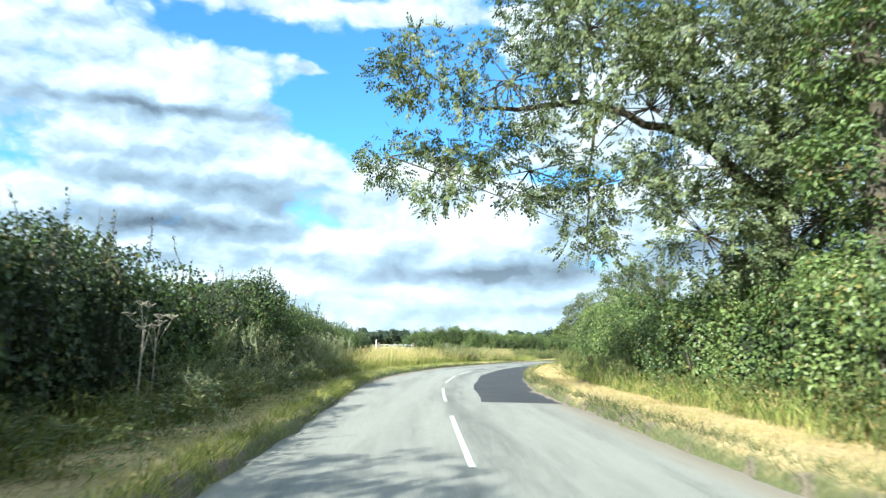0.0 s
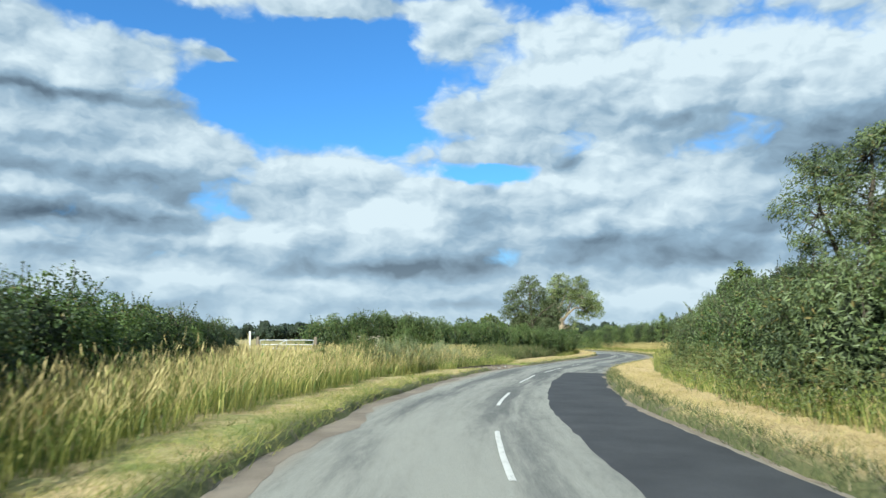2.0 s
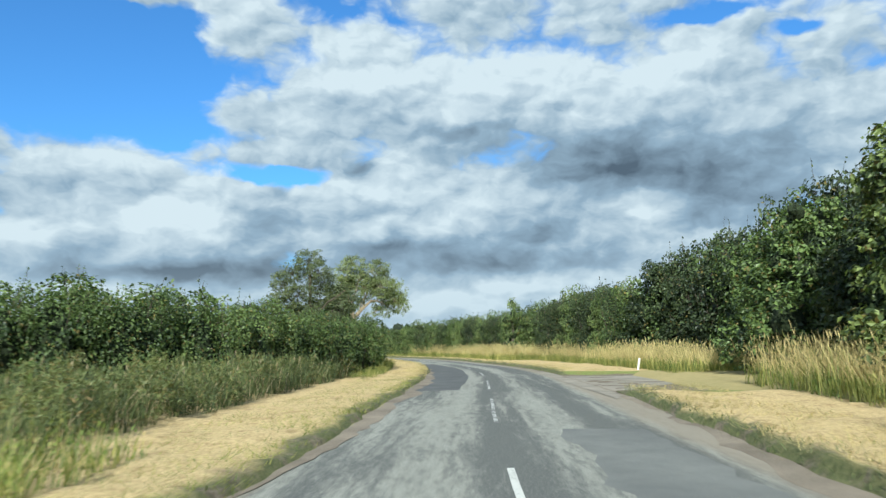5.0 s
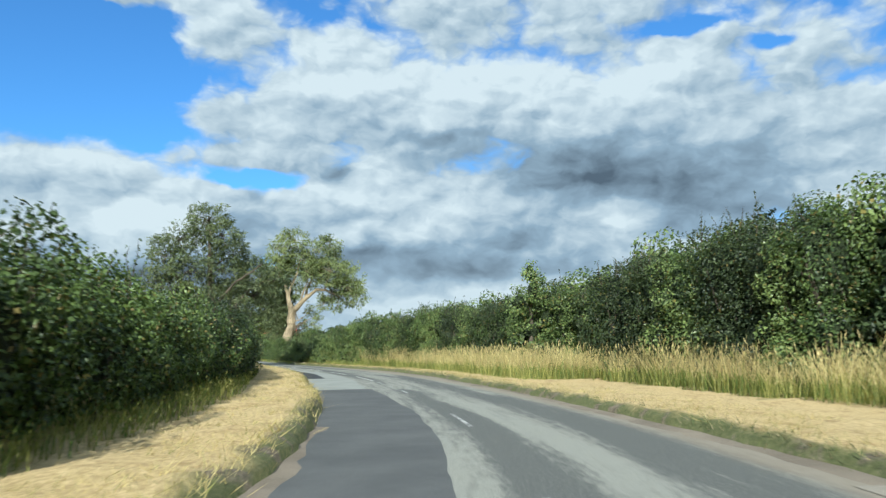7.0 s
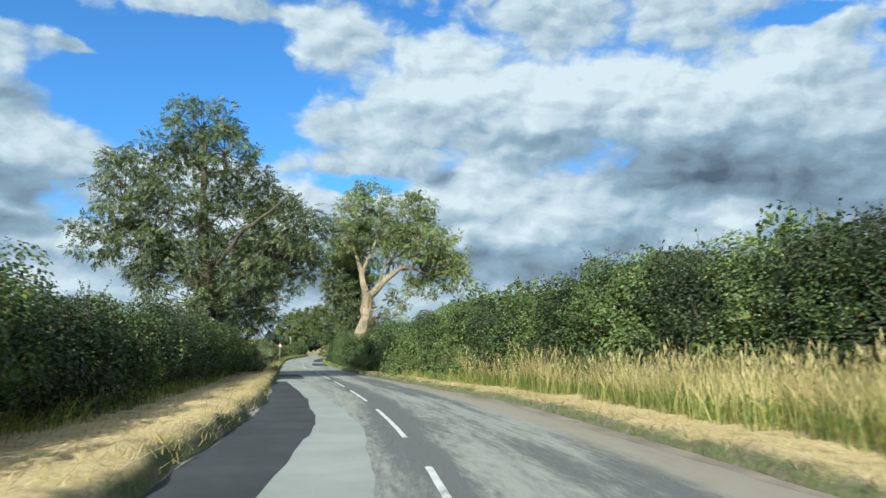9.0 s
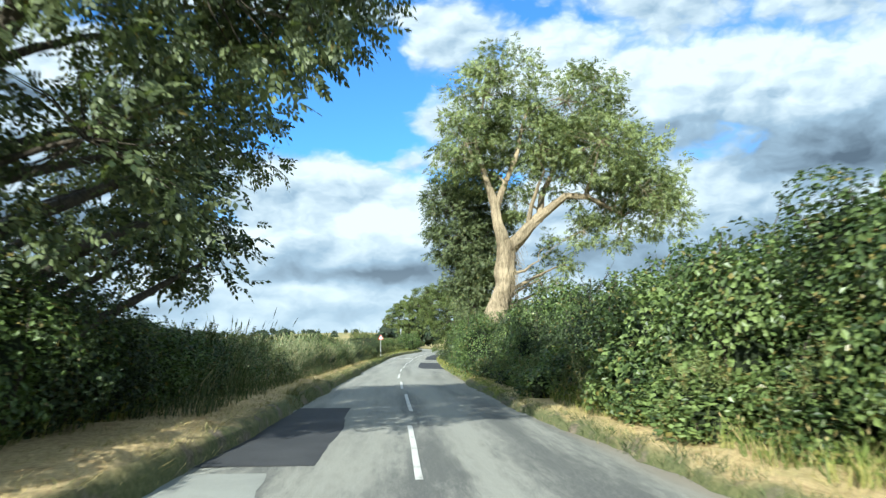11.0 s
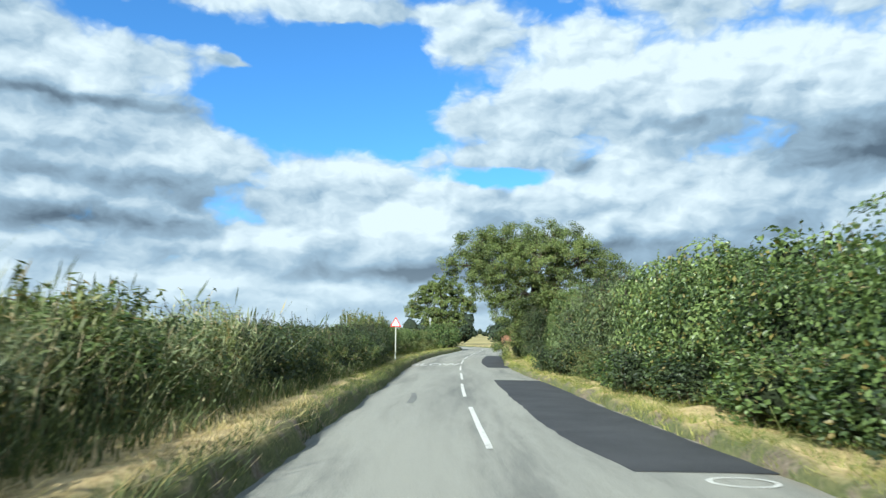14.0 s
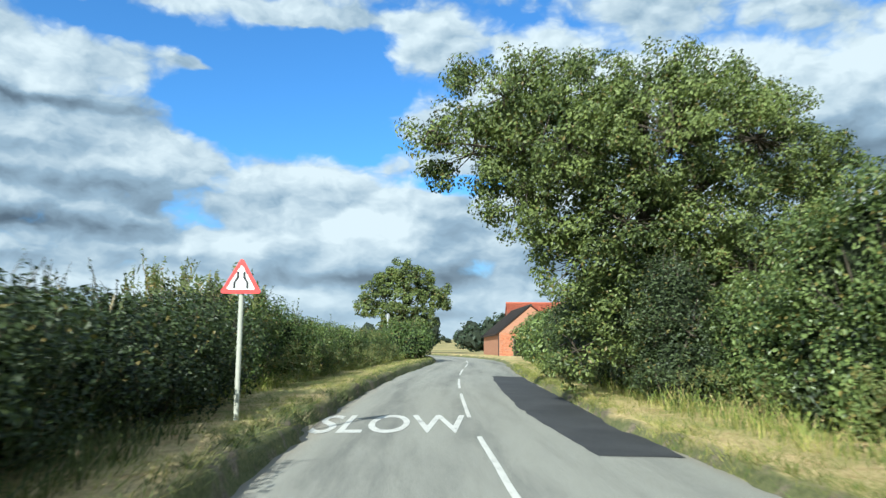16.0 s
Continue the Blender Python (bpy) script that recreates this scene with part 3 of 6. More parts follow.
# the warning word on the left half of the lane
text = bpy.data.curves.new("slow_word", "FONT")
text.body, text.align_x, text.align_y, text.size, text.extrude = "SLOW", "CENTER", "BOTTOM", 1.0, 0.0
text.offset = 0.008
source = new("slow_word_source", text)
word = bpy.data.meshes.new_from_object(source)
bpy.data.objects.remove(source)
co = np.empty(len(word.vertices) * 3, np.float32)
word.vertices.foreach_get("co", co)
co = co.reshape(-1, 3)
co[:, 0] = (co[:, 0] - co[:, 0].min()) / np.ptp(co[:, 0]) * 2.85 - 2.92
co[:, 1] = (co[:, 1] - co[:, 1].min()) / np.ptp(co[:, 1]) * 3.0
i0 = row_at(242.6)
place = MID[i0] + np.outer(co[:, 0], SIDE[i0]) + np.outer(co[:, 1], WAY[i0])
co = np.c_[place, base_z(place[:, 1]) + 0.035 - 0.0035 * co[:, 0] ** 2 + 0.006]
word.vertices.foreach_set("co", co.astype(np.float32).ravel())
word.materials.append(PAINT)
word.update()
part("slow_marking", word, road, "white painted word SLOW on the lane")

# a sprayed ring in front of the repair
i1 = row_at(206.6)
turn = np.linspace(0, 2 * np.pi, 40, endpoint=False)
rings = []
for grow in (0.82, 1.0):
    dd, ss = 2.2 + 0.34 * grow * np.cos(turn), 0.27 * grow * np.sin(turn)
    flat_p = MID[i1] + np.outer(dd, SIDE[i1]) + np.outer(ss, WAY[i1])
    rings.append(np.c_[flat_p, base_z(flat_p[:, 1]) + 0.035 - 0.0035 * dd**2 + 0.005])
k = np.arange(40)
ring_faces = np.stack([k, (k + 1) % 40, 40 + (k + 1) % 40, 40 + k], 1)
part("spray_ring", mesh_of("spray_ring", np.concatenate(rings), ring_faces, [PAINT]), road, "white sprayed ring on the lane")


PROFILE = ((-0.10, -0.02), (0.0, 0.015), (0.05, 0.17), (0.15, 0.28), (0.45, 0.325), (0.9, 0.30), (1.6, 0.27), (2.4, 0.25), (3.6, 0.235), (5.2, 0.20), (7.5, 0.10))


def bank(y, sign):
    """How high the verge stands, as a share of its full height."""
    if sign < 0:
        return np.interp(y, (0, 55, 62, 100, 116, 170, 178, 300), (0.7, 0.6, 0.45, 0.5, 1.0, 1.0, 1.1, 1.0))
    return np.interp(y, (0, 70, 82, 150, 176, 300), (0.75, 0.8, 0.65, 0.6, 0.6, 0.7))


def ground_z(x, y):
    i = int(np.argmin((MID[:, 0] - x) ** 2 + (MID[:, 1] - y) ** 2))
    d = math.hypot(MID[i, 0] - x, MID[i, 1] - y)
    sign = 1 if (x - MID[i, 0]) * SIDE[i, 0] + (y - MID[i, 1]) * SIDE[i, 1] > 0 else -1
    e = d - (RIGHT[i] if sign > 0 else LEFT[i])
    return float(base_z(y)) + float(np.interp(e, [p[0] for p in PROFILE], [p[1] for p in PROFILE])) * float(bank(MID[i, 1], sign)) if e < 6.5 else float(base_z(y)) + 0.12


# ---- verges: mown banks either side, with gaps for the side track and the pull-in ----
def verge(name, sign, seed, label):
    rows = np.arange(len(S))
    ys = MID[:, 1]
    e0 = left_edge if sign < 0 else right_edge
    gap = np.zeros(len(S))
    if sign > 0:
        gap = np.clip(1 - np.abs(ys - 97.0) / 7.5, 0, 0.4) / 0.4
    else:
        gap = np.clip(1 - np.abs(ys - 72.8) / 5.2, 0, 0.4) / 0.4
    far_side = np.arange(len(S)) > TURNED
    gap = np.where(far_side, 0, gap)
    lanes = []
    for out, h in PROFILE:
        wob = edge_jitter(len(S), 0.02 + 0.03 * min(out + 0.1, 1), seed + int(out * 100))
        z = h * bank(ys, sign) * (1 - gap * 0.97) + (0.03 if out > 0.1 else 0.006) * (1 - gap * 0.7) * np.random.default_rng(seed + int(out * 977) + 9).normal(0, 1, len(S))
        lanes.append((e0 + sign * (out + wob * (out > 0)), z))
    if sign < 0:
        lanes = lanes[::-1]
    me = ribbon(name, rows, lanes, [VERGE])
    outs = np.array([p[0] for p in PROFILE])
    outs = outs[::-1] if sign < 0 else outs
    if sign < 0:
        dry = np.interp(ys, (-20, 20, 40, 60, 82, 92, 150, 164, 175, 205, 260), (0.65, 0.6, 0.5, 0.55, 0.8, 0.95, 0.95, 0.8, 0.8, 0.72, 0.5))
    else:
        dry = np.interp(ys, (-20, 20, 45, 70, 84, 130, 150, 180, 260), (0.5, 0.7, 0.75, 0.9, 1.0, 0.95, 0.7, 0.62, 0.55))
    dry = dry - gap * 2.0
    near_edge = np.interp(ys, (60, 80, 150, 175), (0.85, 0.6, 0.6, 0.85)) if sign > 0 else np.interp(ys, (25, 38, 110, 125, 160, 176), (0.9, 0.5, 0.55, 0.9, 0.9, 0.5))
    uv = np.stack([outs[None, :] * near_edge[:, None], np.broadcast_to(dry[:, None], (len(S), len(outs)))], -1).reshape(-1, 2)
    loops = np.empty(len(me.loops), np.int32)
    me.loops.foreach_get("vertex_index", loops)
    me.uv_layers["lane"].data.foreach_set("uv", uv[loops].astype(np.float32).ravel())
    return tagged(new(name, me), label, "verge", kind="structure")


verge("verge_left", -1, 101, "mown straw and green grass verge with an earthy edge")
verge("verge_right", 1, 202, "mown straw coloured grass verge with an earthy edge")


def margin(y0, y1, sign, wide, seed, label):
    """Bare earth and grit washed over the edge of the lane."""
    rows = np.arange(row_at(y0), row_at(y1) + 1)
    taper = np.clip(np.minimum(np.arange(len(rows)), np.arange(len(rows))[::-1]) / 24.0, 0.05, 1.0)
    edge = (left_edge if sign < 0 else right_edge)[rows]
    reach = np.maximum(wide * taper + edge_jitter(len(rows), 0.09, seed), 0.03)
    lanes = []
    for f, lift in ((0.12, 0.006), (0.0, 0.016), (-0.35, 0.012), (-0.7, 0.008), (-1.0, 0.003)):
        off = edge + sign * (f if f > 0 else f * reach)
        lanes.append((off, np.maximum(0.035 - 0.0035 * off * off, 0.0) + lift))
    me = ribbon("earth_margin", rows, lanes, [DIRT])
    if sign > 0:
        me.flip_normals()
    tagged(new("earth_margin", me), label, "earth", kind="structure")


margin(26, 70, -1, 0.42, 61, "bare brown earth along the edge of the lane")
margin(76, 112, -1, 0.5, 62, "bare brown earth along the edge of the lane")
margin(62, 160, 1, 0.24, 63, "gritty brown earth along the edge of the lane")
margin(14, 62, 1, 0.14, 64, "gritty brown earth along the edge of the lane")


def sheet(name, outline, mat, label, category, z_add):
    """A level patch of ground from a closed outline, with a little unevenness."""
    bm = bmesh.new()
    vs = [bm.verts.new((x, y, 0)) for x, y in outline]
    bm.faces.new(vs)
    bmesh.ops.triangulate(bm, faces=bm.faces[:])
    bmesh.ops.subdivide_edges(bm, edges=bm.edges[:], cuts=3, use_grid_fill=True)
    for v in bm.verts:
        v.co.z = float(base_z(v.co.y)) + z_add + 0.006 * noise.noise(v.co * 1.3)
    me = bpy.data.meshes.new(name)
    bm.to_mesh(me)
    bm.free()
    me.materials.append(mat)
    return tagged(new(name, me), label, category, kind="structure")


sheet("side_track", [at(89.5, 3.3)[:2], at(93.0, 4.6)[:2], (33.5, 94.5), (45, 99.5), (70, 109), (70, 115), (45, 106), (37.0, 103.3), at(103.5, 4.2)[:2], at(106.5, 3.0)[:2], at(98, 2.9)[:2]], TRACK, "dusty grey farm track joining the lane", "track", 0.012)


# ---- plants: leaves, bushes, trees, grass ----
def unit(v):
    return v / np.maximum(np.linalg.norm(v, axis=-1, keepdims=True), 1e-9)


def leaves(r, places, outward, length, width, droop=0.25):
    """Lozenge leaves that turn their faces outward and up, each bent a little along its rib."""
    n = len(places)
    size = length * r.uniform(0.65, 1.3, n)[:, None]
    face = unit(outward * 0.75 + np.array([0, 0, 0.5]) + r.normal(0, 0.5, (n, 3)))
    grow = unit(np.cross(face, r.normal(0, 1, (n, 3))))
    grow = unit(grow - np.array([0, 0, droop]) + outward * 0.15)
    flat = unit(np.cross(grow, face))
    lift = np.cross(flat, grow)
    w = size * (width / length)
    base, tip = places - grow * size * 0.5, places + grow * size * 0.5
    mid_a = places + flat * w * 0.5 + lift * w * 0.18
    mid_b = places - flat * w * 0.5 + lift * w * 0.18
    verts = np.stack([base, mid_a, tip, mid_b], 1).reshape(-1, 3)
    return verts, np.arange(4 * n).reshape(n, 4)


def ash_sprays(r, places, outward, length):
    """Compound ash leaves: narrow leaflets in pairs along a drooping stalk."""
    n = len(places)
    run = unit(outward * np.array([1, 1, 0.4]) + r.normal(0, 0.6, (n, 3)) - np.array([0, 0, 0.35]))
    side = unit(np.cross(run, outward * 0.7 + r.normal(0, 0.4, (n, 3)) + np.array([0, 0, 0.6])))
    size = length * r.uniform(0.7, 1.3, n)[:, None]
    sag = np.array([0, 0, -0.14])
    vs = []
    for u, s in ((0.25, 1), (0.25, -1), (0.5, 1), (0.5, -1), (0.75, 1), (0.75, -1), (1.0, 0)):
        root = places + run * size * u + sag * size * u * u
        way = unit(run * (0.6 if s else 1.0) + side * s * 0.9 + np.array([0, 0, -0.3]))
        w = unit(np.cross(way, np.cross(run, side) + r.normal(0, 0.3, (n, 3)))) * size * 0.115
        tip = root + way * size * 0.42
        mid_p = root + way * size * 0.19
        vs.append(np.stack([root, mid_p + w, tip, mid_p - w], 1))
    verts = np.stack(vs, 1).reshape(-1, 3)
    return verts, np.arange(len(verts)).reshape(-1, 4)


def tube(path, radii, seg=6):
    """A tapering tube through the points of a path, as vertices and quads."""
    path, radii = np.asarray(path, float), np.asarray(radii, float)
    way = unit(np.gradient(path, axis=0))
    ref = np.where(np.abs(way[:, 2:3]) > 0.9, np.array([[1.0, 0, 0]]), np.array([[0, 0, 1.0]]))
    a = unit(np.cross(way, ref))
    b = np.cross(way, a)
    th = np.linspace(0, 2 * np.pi, seg, endpoint=False)
    ring = path[:, None] + radii[:, None, None] * (np.cos(th)[None, :, None] * a[:, None] + np.sin(th)[None, :, None] * b[:, None])
    n = len(path)
    idx = np.arange(n * seg).reshape(n, seg)
    nxt = np.roll(idx, -1, 1)
    quads = np.stack([idx[:-1], nxt[:-1], nxt[1:], idx[1:]], -1).reshape(-1, 4)
    return ring.reshape(-1, 3), quads


def joined(pieces):
    """Many (verts, faces, material) pieces as one set of arrays."""
    vs, fs, ms, k = [], [], [], 0
    for v, f, m in pieces:
        vs.append(v)
        fs.append(f + k)
        ms.append(np.full(len(f), m))
        k += len(v)
    return np.concatenate(vs), np.concatenate(fs), np.concatenate(ms)


def lump(r, centre, radius, rings=5, seg=8, rough=0.25):
    """A ragged closed lump, for the dense inside of a plant, where it stands for shade."""
    th, ph = np.meshgrid(np.linspace(0, 2 * np.pi, seg, endpoint=False), np.linspace(0.08, np.pi - 0.08, rings))
    d = np.stack([np.cos(th) * np.sin(ph), np.sin(th) * np.sin(ph), np.cos(ph)], -1)
    v = np.asarray(centre) + d * np.asarray(radius) * (1 + r.normal(0, rough, th.shape))[..., None]
    idx = np.arange(rings * seg).reshape(rings, seg)
    nxt = np.roll(idx, -1, 1)
    return v.reshape(-1, 3), np.stack([idx[:-1], nxt[:-1], nxt[1:], idx[1:]], -1).reshape(-1, 4)


def bush_mesh(name, mat, seed, count, length, width, clumps=30, shoots=7, half=(1.2, 1.05), tall=2.6, spiky=0.0, dense=True):
    """A hedge bush, 2.6 m tall: leafy lobes over its whole outside, a dense dark lump for the shade inside, stray
    shoots and bare stems.
    """
    r = np.random.default_rng(seed)
    pieces = []
    way = unit(r.normal(0, 1, (clumps, 3)))
    way[:, 2] = np.linspace(-0.75, 1.0, clumps)
    way[:, :2] *= (np.sqrt(np.maximum(1 - way[:, 2] ** 2, 0.02)) / np.maximum(np.hypot(way[:, 0], way[:, 1]), 1e-6))[:, None]
    full = np.sign(way) * np.abs(way) ** 0.72
    size = r.uniform(0.30, 0.56, clumps)
    reach = r.uniform(0.62, 0.98, clumps)
    cen = full * reach[:, None] * np.array([half[0] * 0.78, half[1] * 0.78, tall * 0.38]) + np.array([0, 0, tall * 0.47])
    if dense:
        # dark lump painted as the shade behind the leaves
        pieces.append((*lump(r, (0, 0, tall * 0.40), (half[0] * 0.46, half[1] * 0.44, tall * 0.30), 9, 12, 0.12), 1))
        k = int(count * 0.28)
        d = unit(r.normal(0, 1, (k, 3)))
        v, f = leaves(r, np.array([0, 0, tall * 0.41]) + d * np.array([half[0] * 0.56, half[1] * 0.54, tall * 0.35]) * r.uniform(0.9, 1.15, (k, 1)), d, length * 1.3, width * 1.35)
        pieces.append((v, f, 0))
    share = (size**2 / (size**2).sum() * count * (1 - spiky)).astype(int)
    for c, s, k, out in zip(cen, size, share, way):
        d = unit(r.normal(0, 1, (k, 3)) + out * 0.75)
        place = c + d * s * (r.uniform(0.6, 1.05, k) ** 0.5)[:, None] * np.array([1.05, 1.05, 0.9])
        place[:, 2] = np.maximum(place[:, 2], 0.03)
        v, f = leaves(r, place, d, length, width)
        pieces.append((v, f, 0))
    for _ in range(shoots):
        c = cen[r.integers(clumps // 2, clumps)]
        top = c + np.array([r.normal(0, 0.2), r.normal(0, 0.2), r.uniform(0.45, 0.8)])
        line = np.linspace(0, 1, 4)[:, None]
        path = c * (1 - line) + top * line + r.normal(0, 0.03, (4, 3))
        pieces.append((*tube(path, (0.012, 0.01, 0.007, 0.003), 3), 2 if dense else 0))
        k = int(count * (0.006 + spiky / shoots))
        u = r.uniform(0.2, 1.0, k)[:, None]
        d = unit(r.normal(0, 1, (k, 3)) + np.array([0, 0, 0.4]))
        v, f = leaves(r, c * (1 - u) + top * u + d * 0.06 * (1.3 - u), d, length * 0.75, width * 0.75)
        pieces.append((v, f, 0))
    for _ in range(4):
        a = r.uniform(0, 2 * np.pi)
        path = [(0.25 * math.cos(a), 0.25 * math.sin(a), -0.1), (0.45 * math.cos(a), 0.45 * math.sin(a), 0.5), (0.65 * math.cos(a), 0.6 * math.sin(a), 1.2)]
        pieces.append((*tube(path, (0.035, 0.028, 0.015) if dense else (0.012, 0.01, 0.006), 5), 2 if dense else 0))
    v, f, m = joined(pieces)
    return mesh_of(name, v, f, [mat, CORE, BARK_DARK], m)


BUSHES = {
    "hawthorn": [bush_mesh("hawthorn_bush", LEAF_HAWTHORN, s, 3000, 0.083, 0.054) for s in (11, 12, 13)],
    "blackthorn": [bush_mesh("blackthorn_bush", LEAF_DARK, s, 3000, 0.082, 0.05, shoots=9) for s in (21, 22, 23)],
    "hazel": [bush_mesh("hazel_bush", LEAF_BRIGHT, s, 3000, 0.09, 0.062, shoots=4) for s in (31, 32, 33)],
    "sallow": [bush_mesh("sallow_bush", LEAF_OLIVE, s, 3400, 0.13, 0.036, shoots=22, spiky=0.2) for s in (41, 42)],
    "weeds": [bush_mesh("weed_clump", LEAF_WEED, s, 560, 0.19, 0.05, clumps=12, shoots=22, spiky=0.55, dense=False) for s in (51, 52)],
    "pale_weeds": [bush_mesh("pale_weed_clump", LEAF_PALE, s, 560, 0.17, 0.03, clumps=12, shoots=26, spiky=0.6, dense=False) for s in (55, 56)],
    "spire": [bush_mesh("dark_spire_bush", LEAF_DARK, s, 3000, 0.085, 0.04, shoots=34, spiky=0.4) for s in (91, 92)],
    "low_thorn": [bush_mesh("low_thorn_bush", LEAF_HAWTHORN, s, 750, 0.17, 0.11) for s in (81, 82)],
    "low_dark": [bush_mesh("low_dark_bush", LEAF_DARK, s, 750, 0.165, 0.1) for s in (83, 84)],
    "low_hazel": [bush_mesh("low_hazel_bush", LEAF_BRIGHT, s, 700, 0.2, 0.14, shoots=3) for s in (85, 86)],
    "far_dark": [bush_mesh("far_dark_bush", LEAF_DARK, s, 1000, 0.15, 0.092) for s in (65, 66)],
    "far_sallow": [bush_mesh("far_sallow_bush", LEAF_OLIVE, s, 1300, 0.19, 0.056, shoots=8, spiky=0.12) for s in (67, 68)],
    "far": [bush_mesh("far_bush", LEAF_HAWTHORN, s, 1000, 0.15, 0.096) for s in (61, 62)],
    "far_hazel": [bush_mesh("far_hazel_bush", LEAF_BRIGHT, s, 900, 0.165, 0.11, shoots=2) for s in (71, 72)],
}
pick = np.random.default_rng(99)


def bush(parent, kind, x, y, height, wide=1.0, name="bush", sink=0.12):
    """A bush as a part of a hedge, standing on the ground at x, y; a tall one carries a second crown on the first."""
    inv = parent.matrix_basis.inverted()
    z = ground_z(x, y) - sink
    tiers = ((z, height + sink, wide),) if height < 3.75 else ((z, height * 0.64, wide * 1.05), (z + height * 0.4, height * 0.6 + sink, wide * 0.92))
    for z0, tall, w in tiers:
        ob = new(name, BUSHES[kind][pick.integers(len(BUSHES[kind]))])
        ob.parent = parent
        m = pose(x, y, z0, 0, 0, pick.uniform(0, 360)) @ Matrix.Diagonal((w * pick.uniform(0.9, 1.12), w * pick.uniform(0.9, 1.12), tall / 2.75, 1))
        ob.matrix_basis = inv @ m


BACK = {"hawthorn": "far", "blackthorn": "far_dark", "hazel": "far_hazel", "sallow": "far_sallow"}


def hedge(label, kinds, knots, gap=1.35, rows=((0.0, 1.0),), group="hedgerow", jitter=0.18, wide=1.0):
    """A hedge along knots of (x, y, height): bushes every gap metres, in one row or more (offset to its right, share of the height)."""
    k = np.array(knots, float)
    run = np.r_[0, np.cumsum(np.hypot(*np.diff(k[:, :2], axis=0).T))]
    x0, y0 = k[0, :2]
    thing = holder("hedge", x0, y0, ground_z(x0, y0), label, "hedge", group)
    for off, share in rows:
        step = gap if not off else gap * 1.45
        for s in np.arange(step * 0.5, run[-1], step):
            s = s + pick.normal(0, gap * 0.15)
            x, y, h = (float(np.interp(s, run, k[:, c])) for c in range(3))
            x2, y2 = float(np.interp(s + 0.5, run, k[:, 0])), float(np.interp(s + 0.5, run, k[:, 1]))
            x1, y1 = float(np.interp(s - 0.5, run, k[:, 0])), float(np.interp(s - 0.5, run, k[:, 1]))
            ln = math.hypot(x2 - x1, y2 - y1) or 1.0
            nx, ny = (y2 - y1) / ln, -(x2 - x1) / ln
            o = off + pick.normal(0, jitter)
            kind = kinds[pick.integers(len(kinds))]
            if off:
                kind = BACK.get(kind, kind)
            bush(thing, kind, x + nx * o, y + ny * o, h * share * pick.uniform(0.9, 1.1), wide)
    return thing


def lane_knots(d, *pairs):
    """Knots of a hedge that follows the lane d metres to its right: (y, height) or (y, height, d)."""
    out = []
    for p in pairs:
        x, y, _ = at(p[0], p[2] if len(p) > 2 else d)
        out.append((x, y, p[1]))
    return out


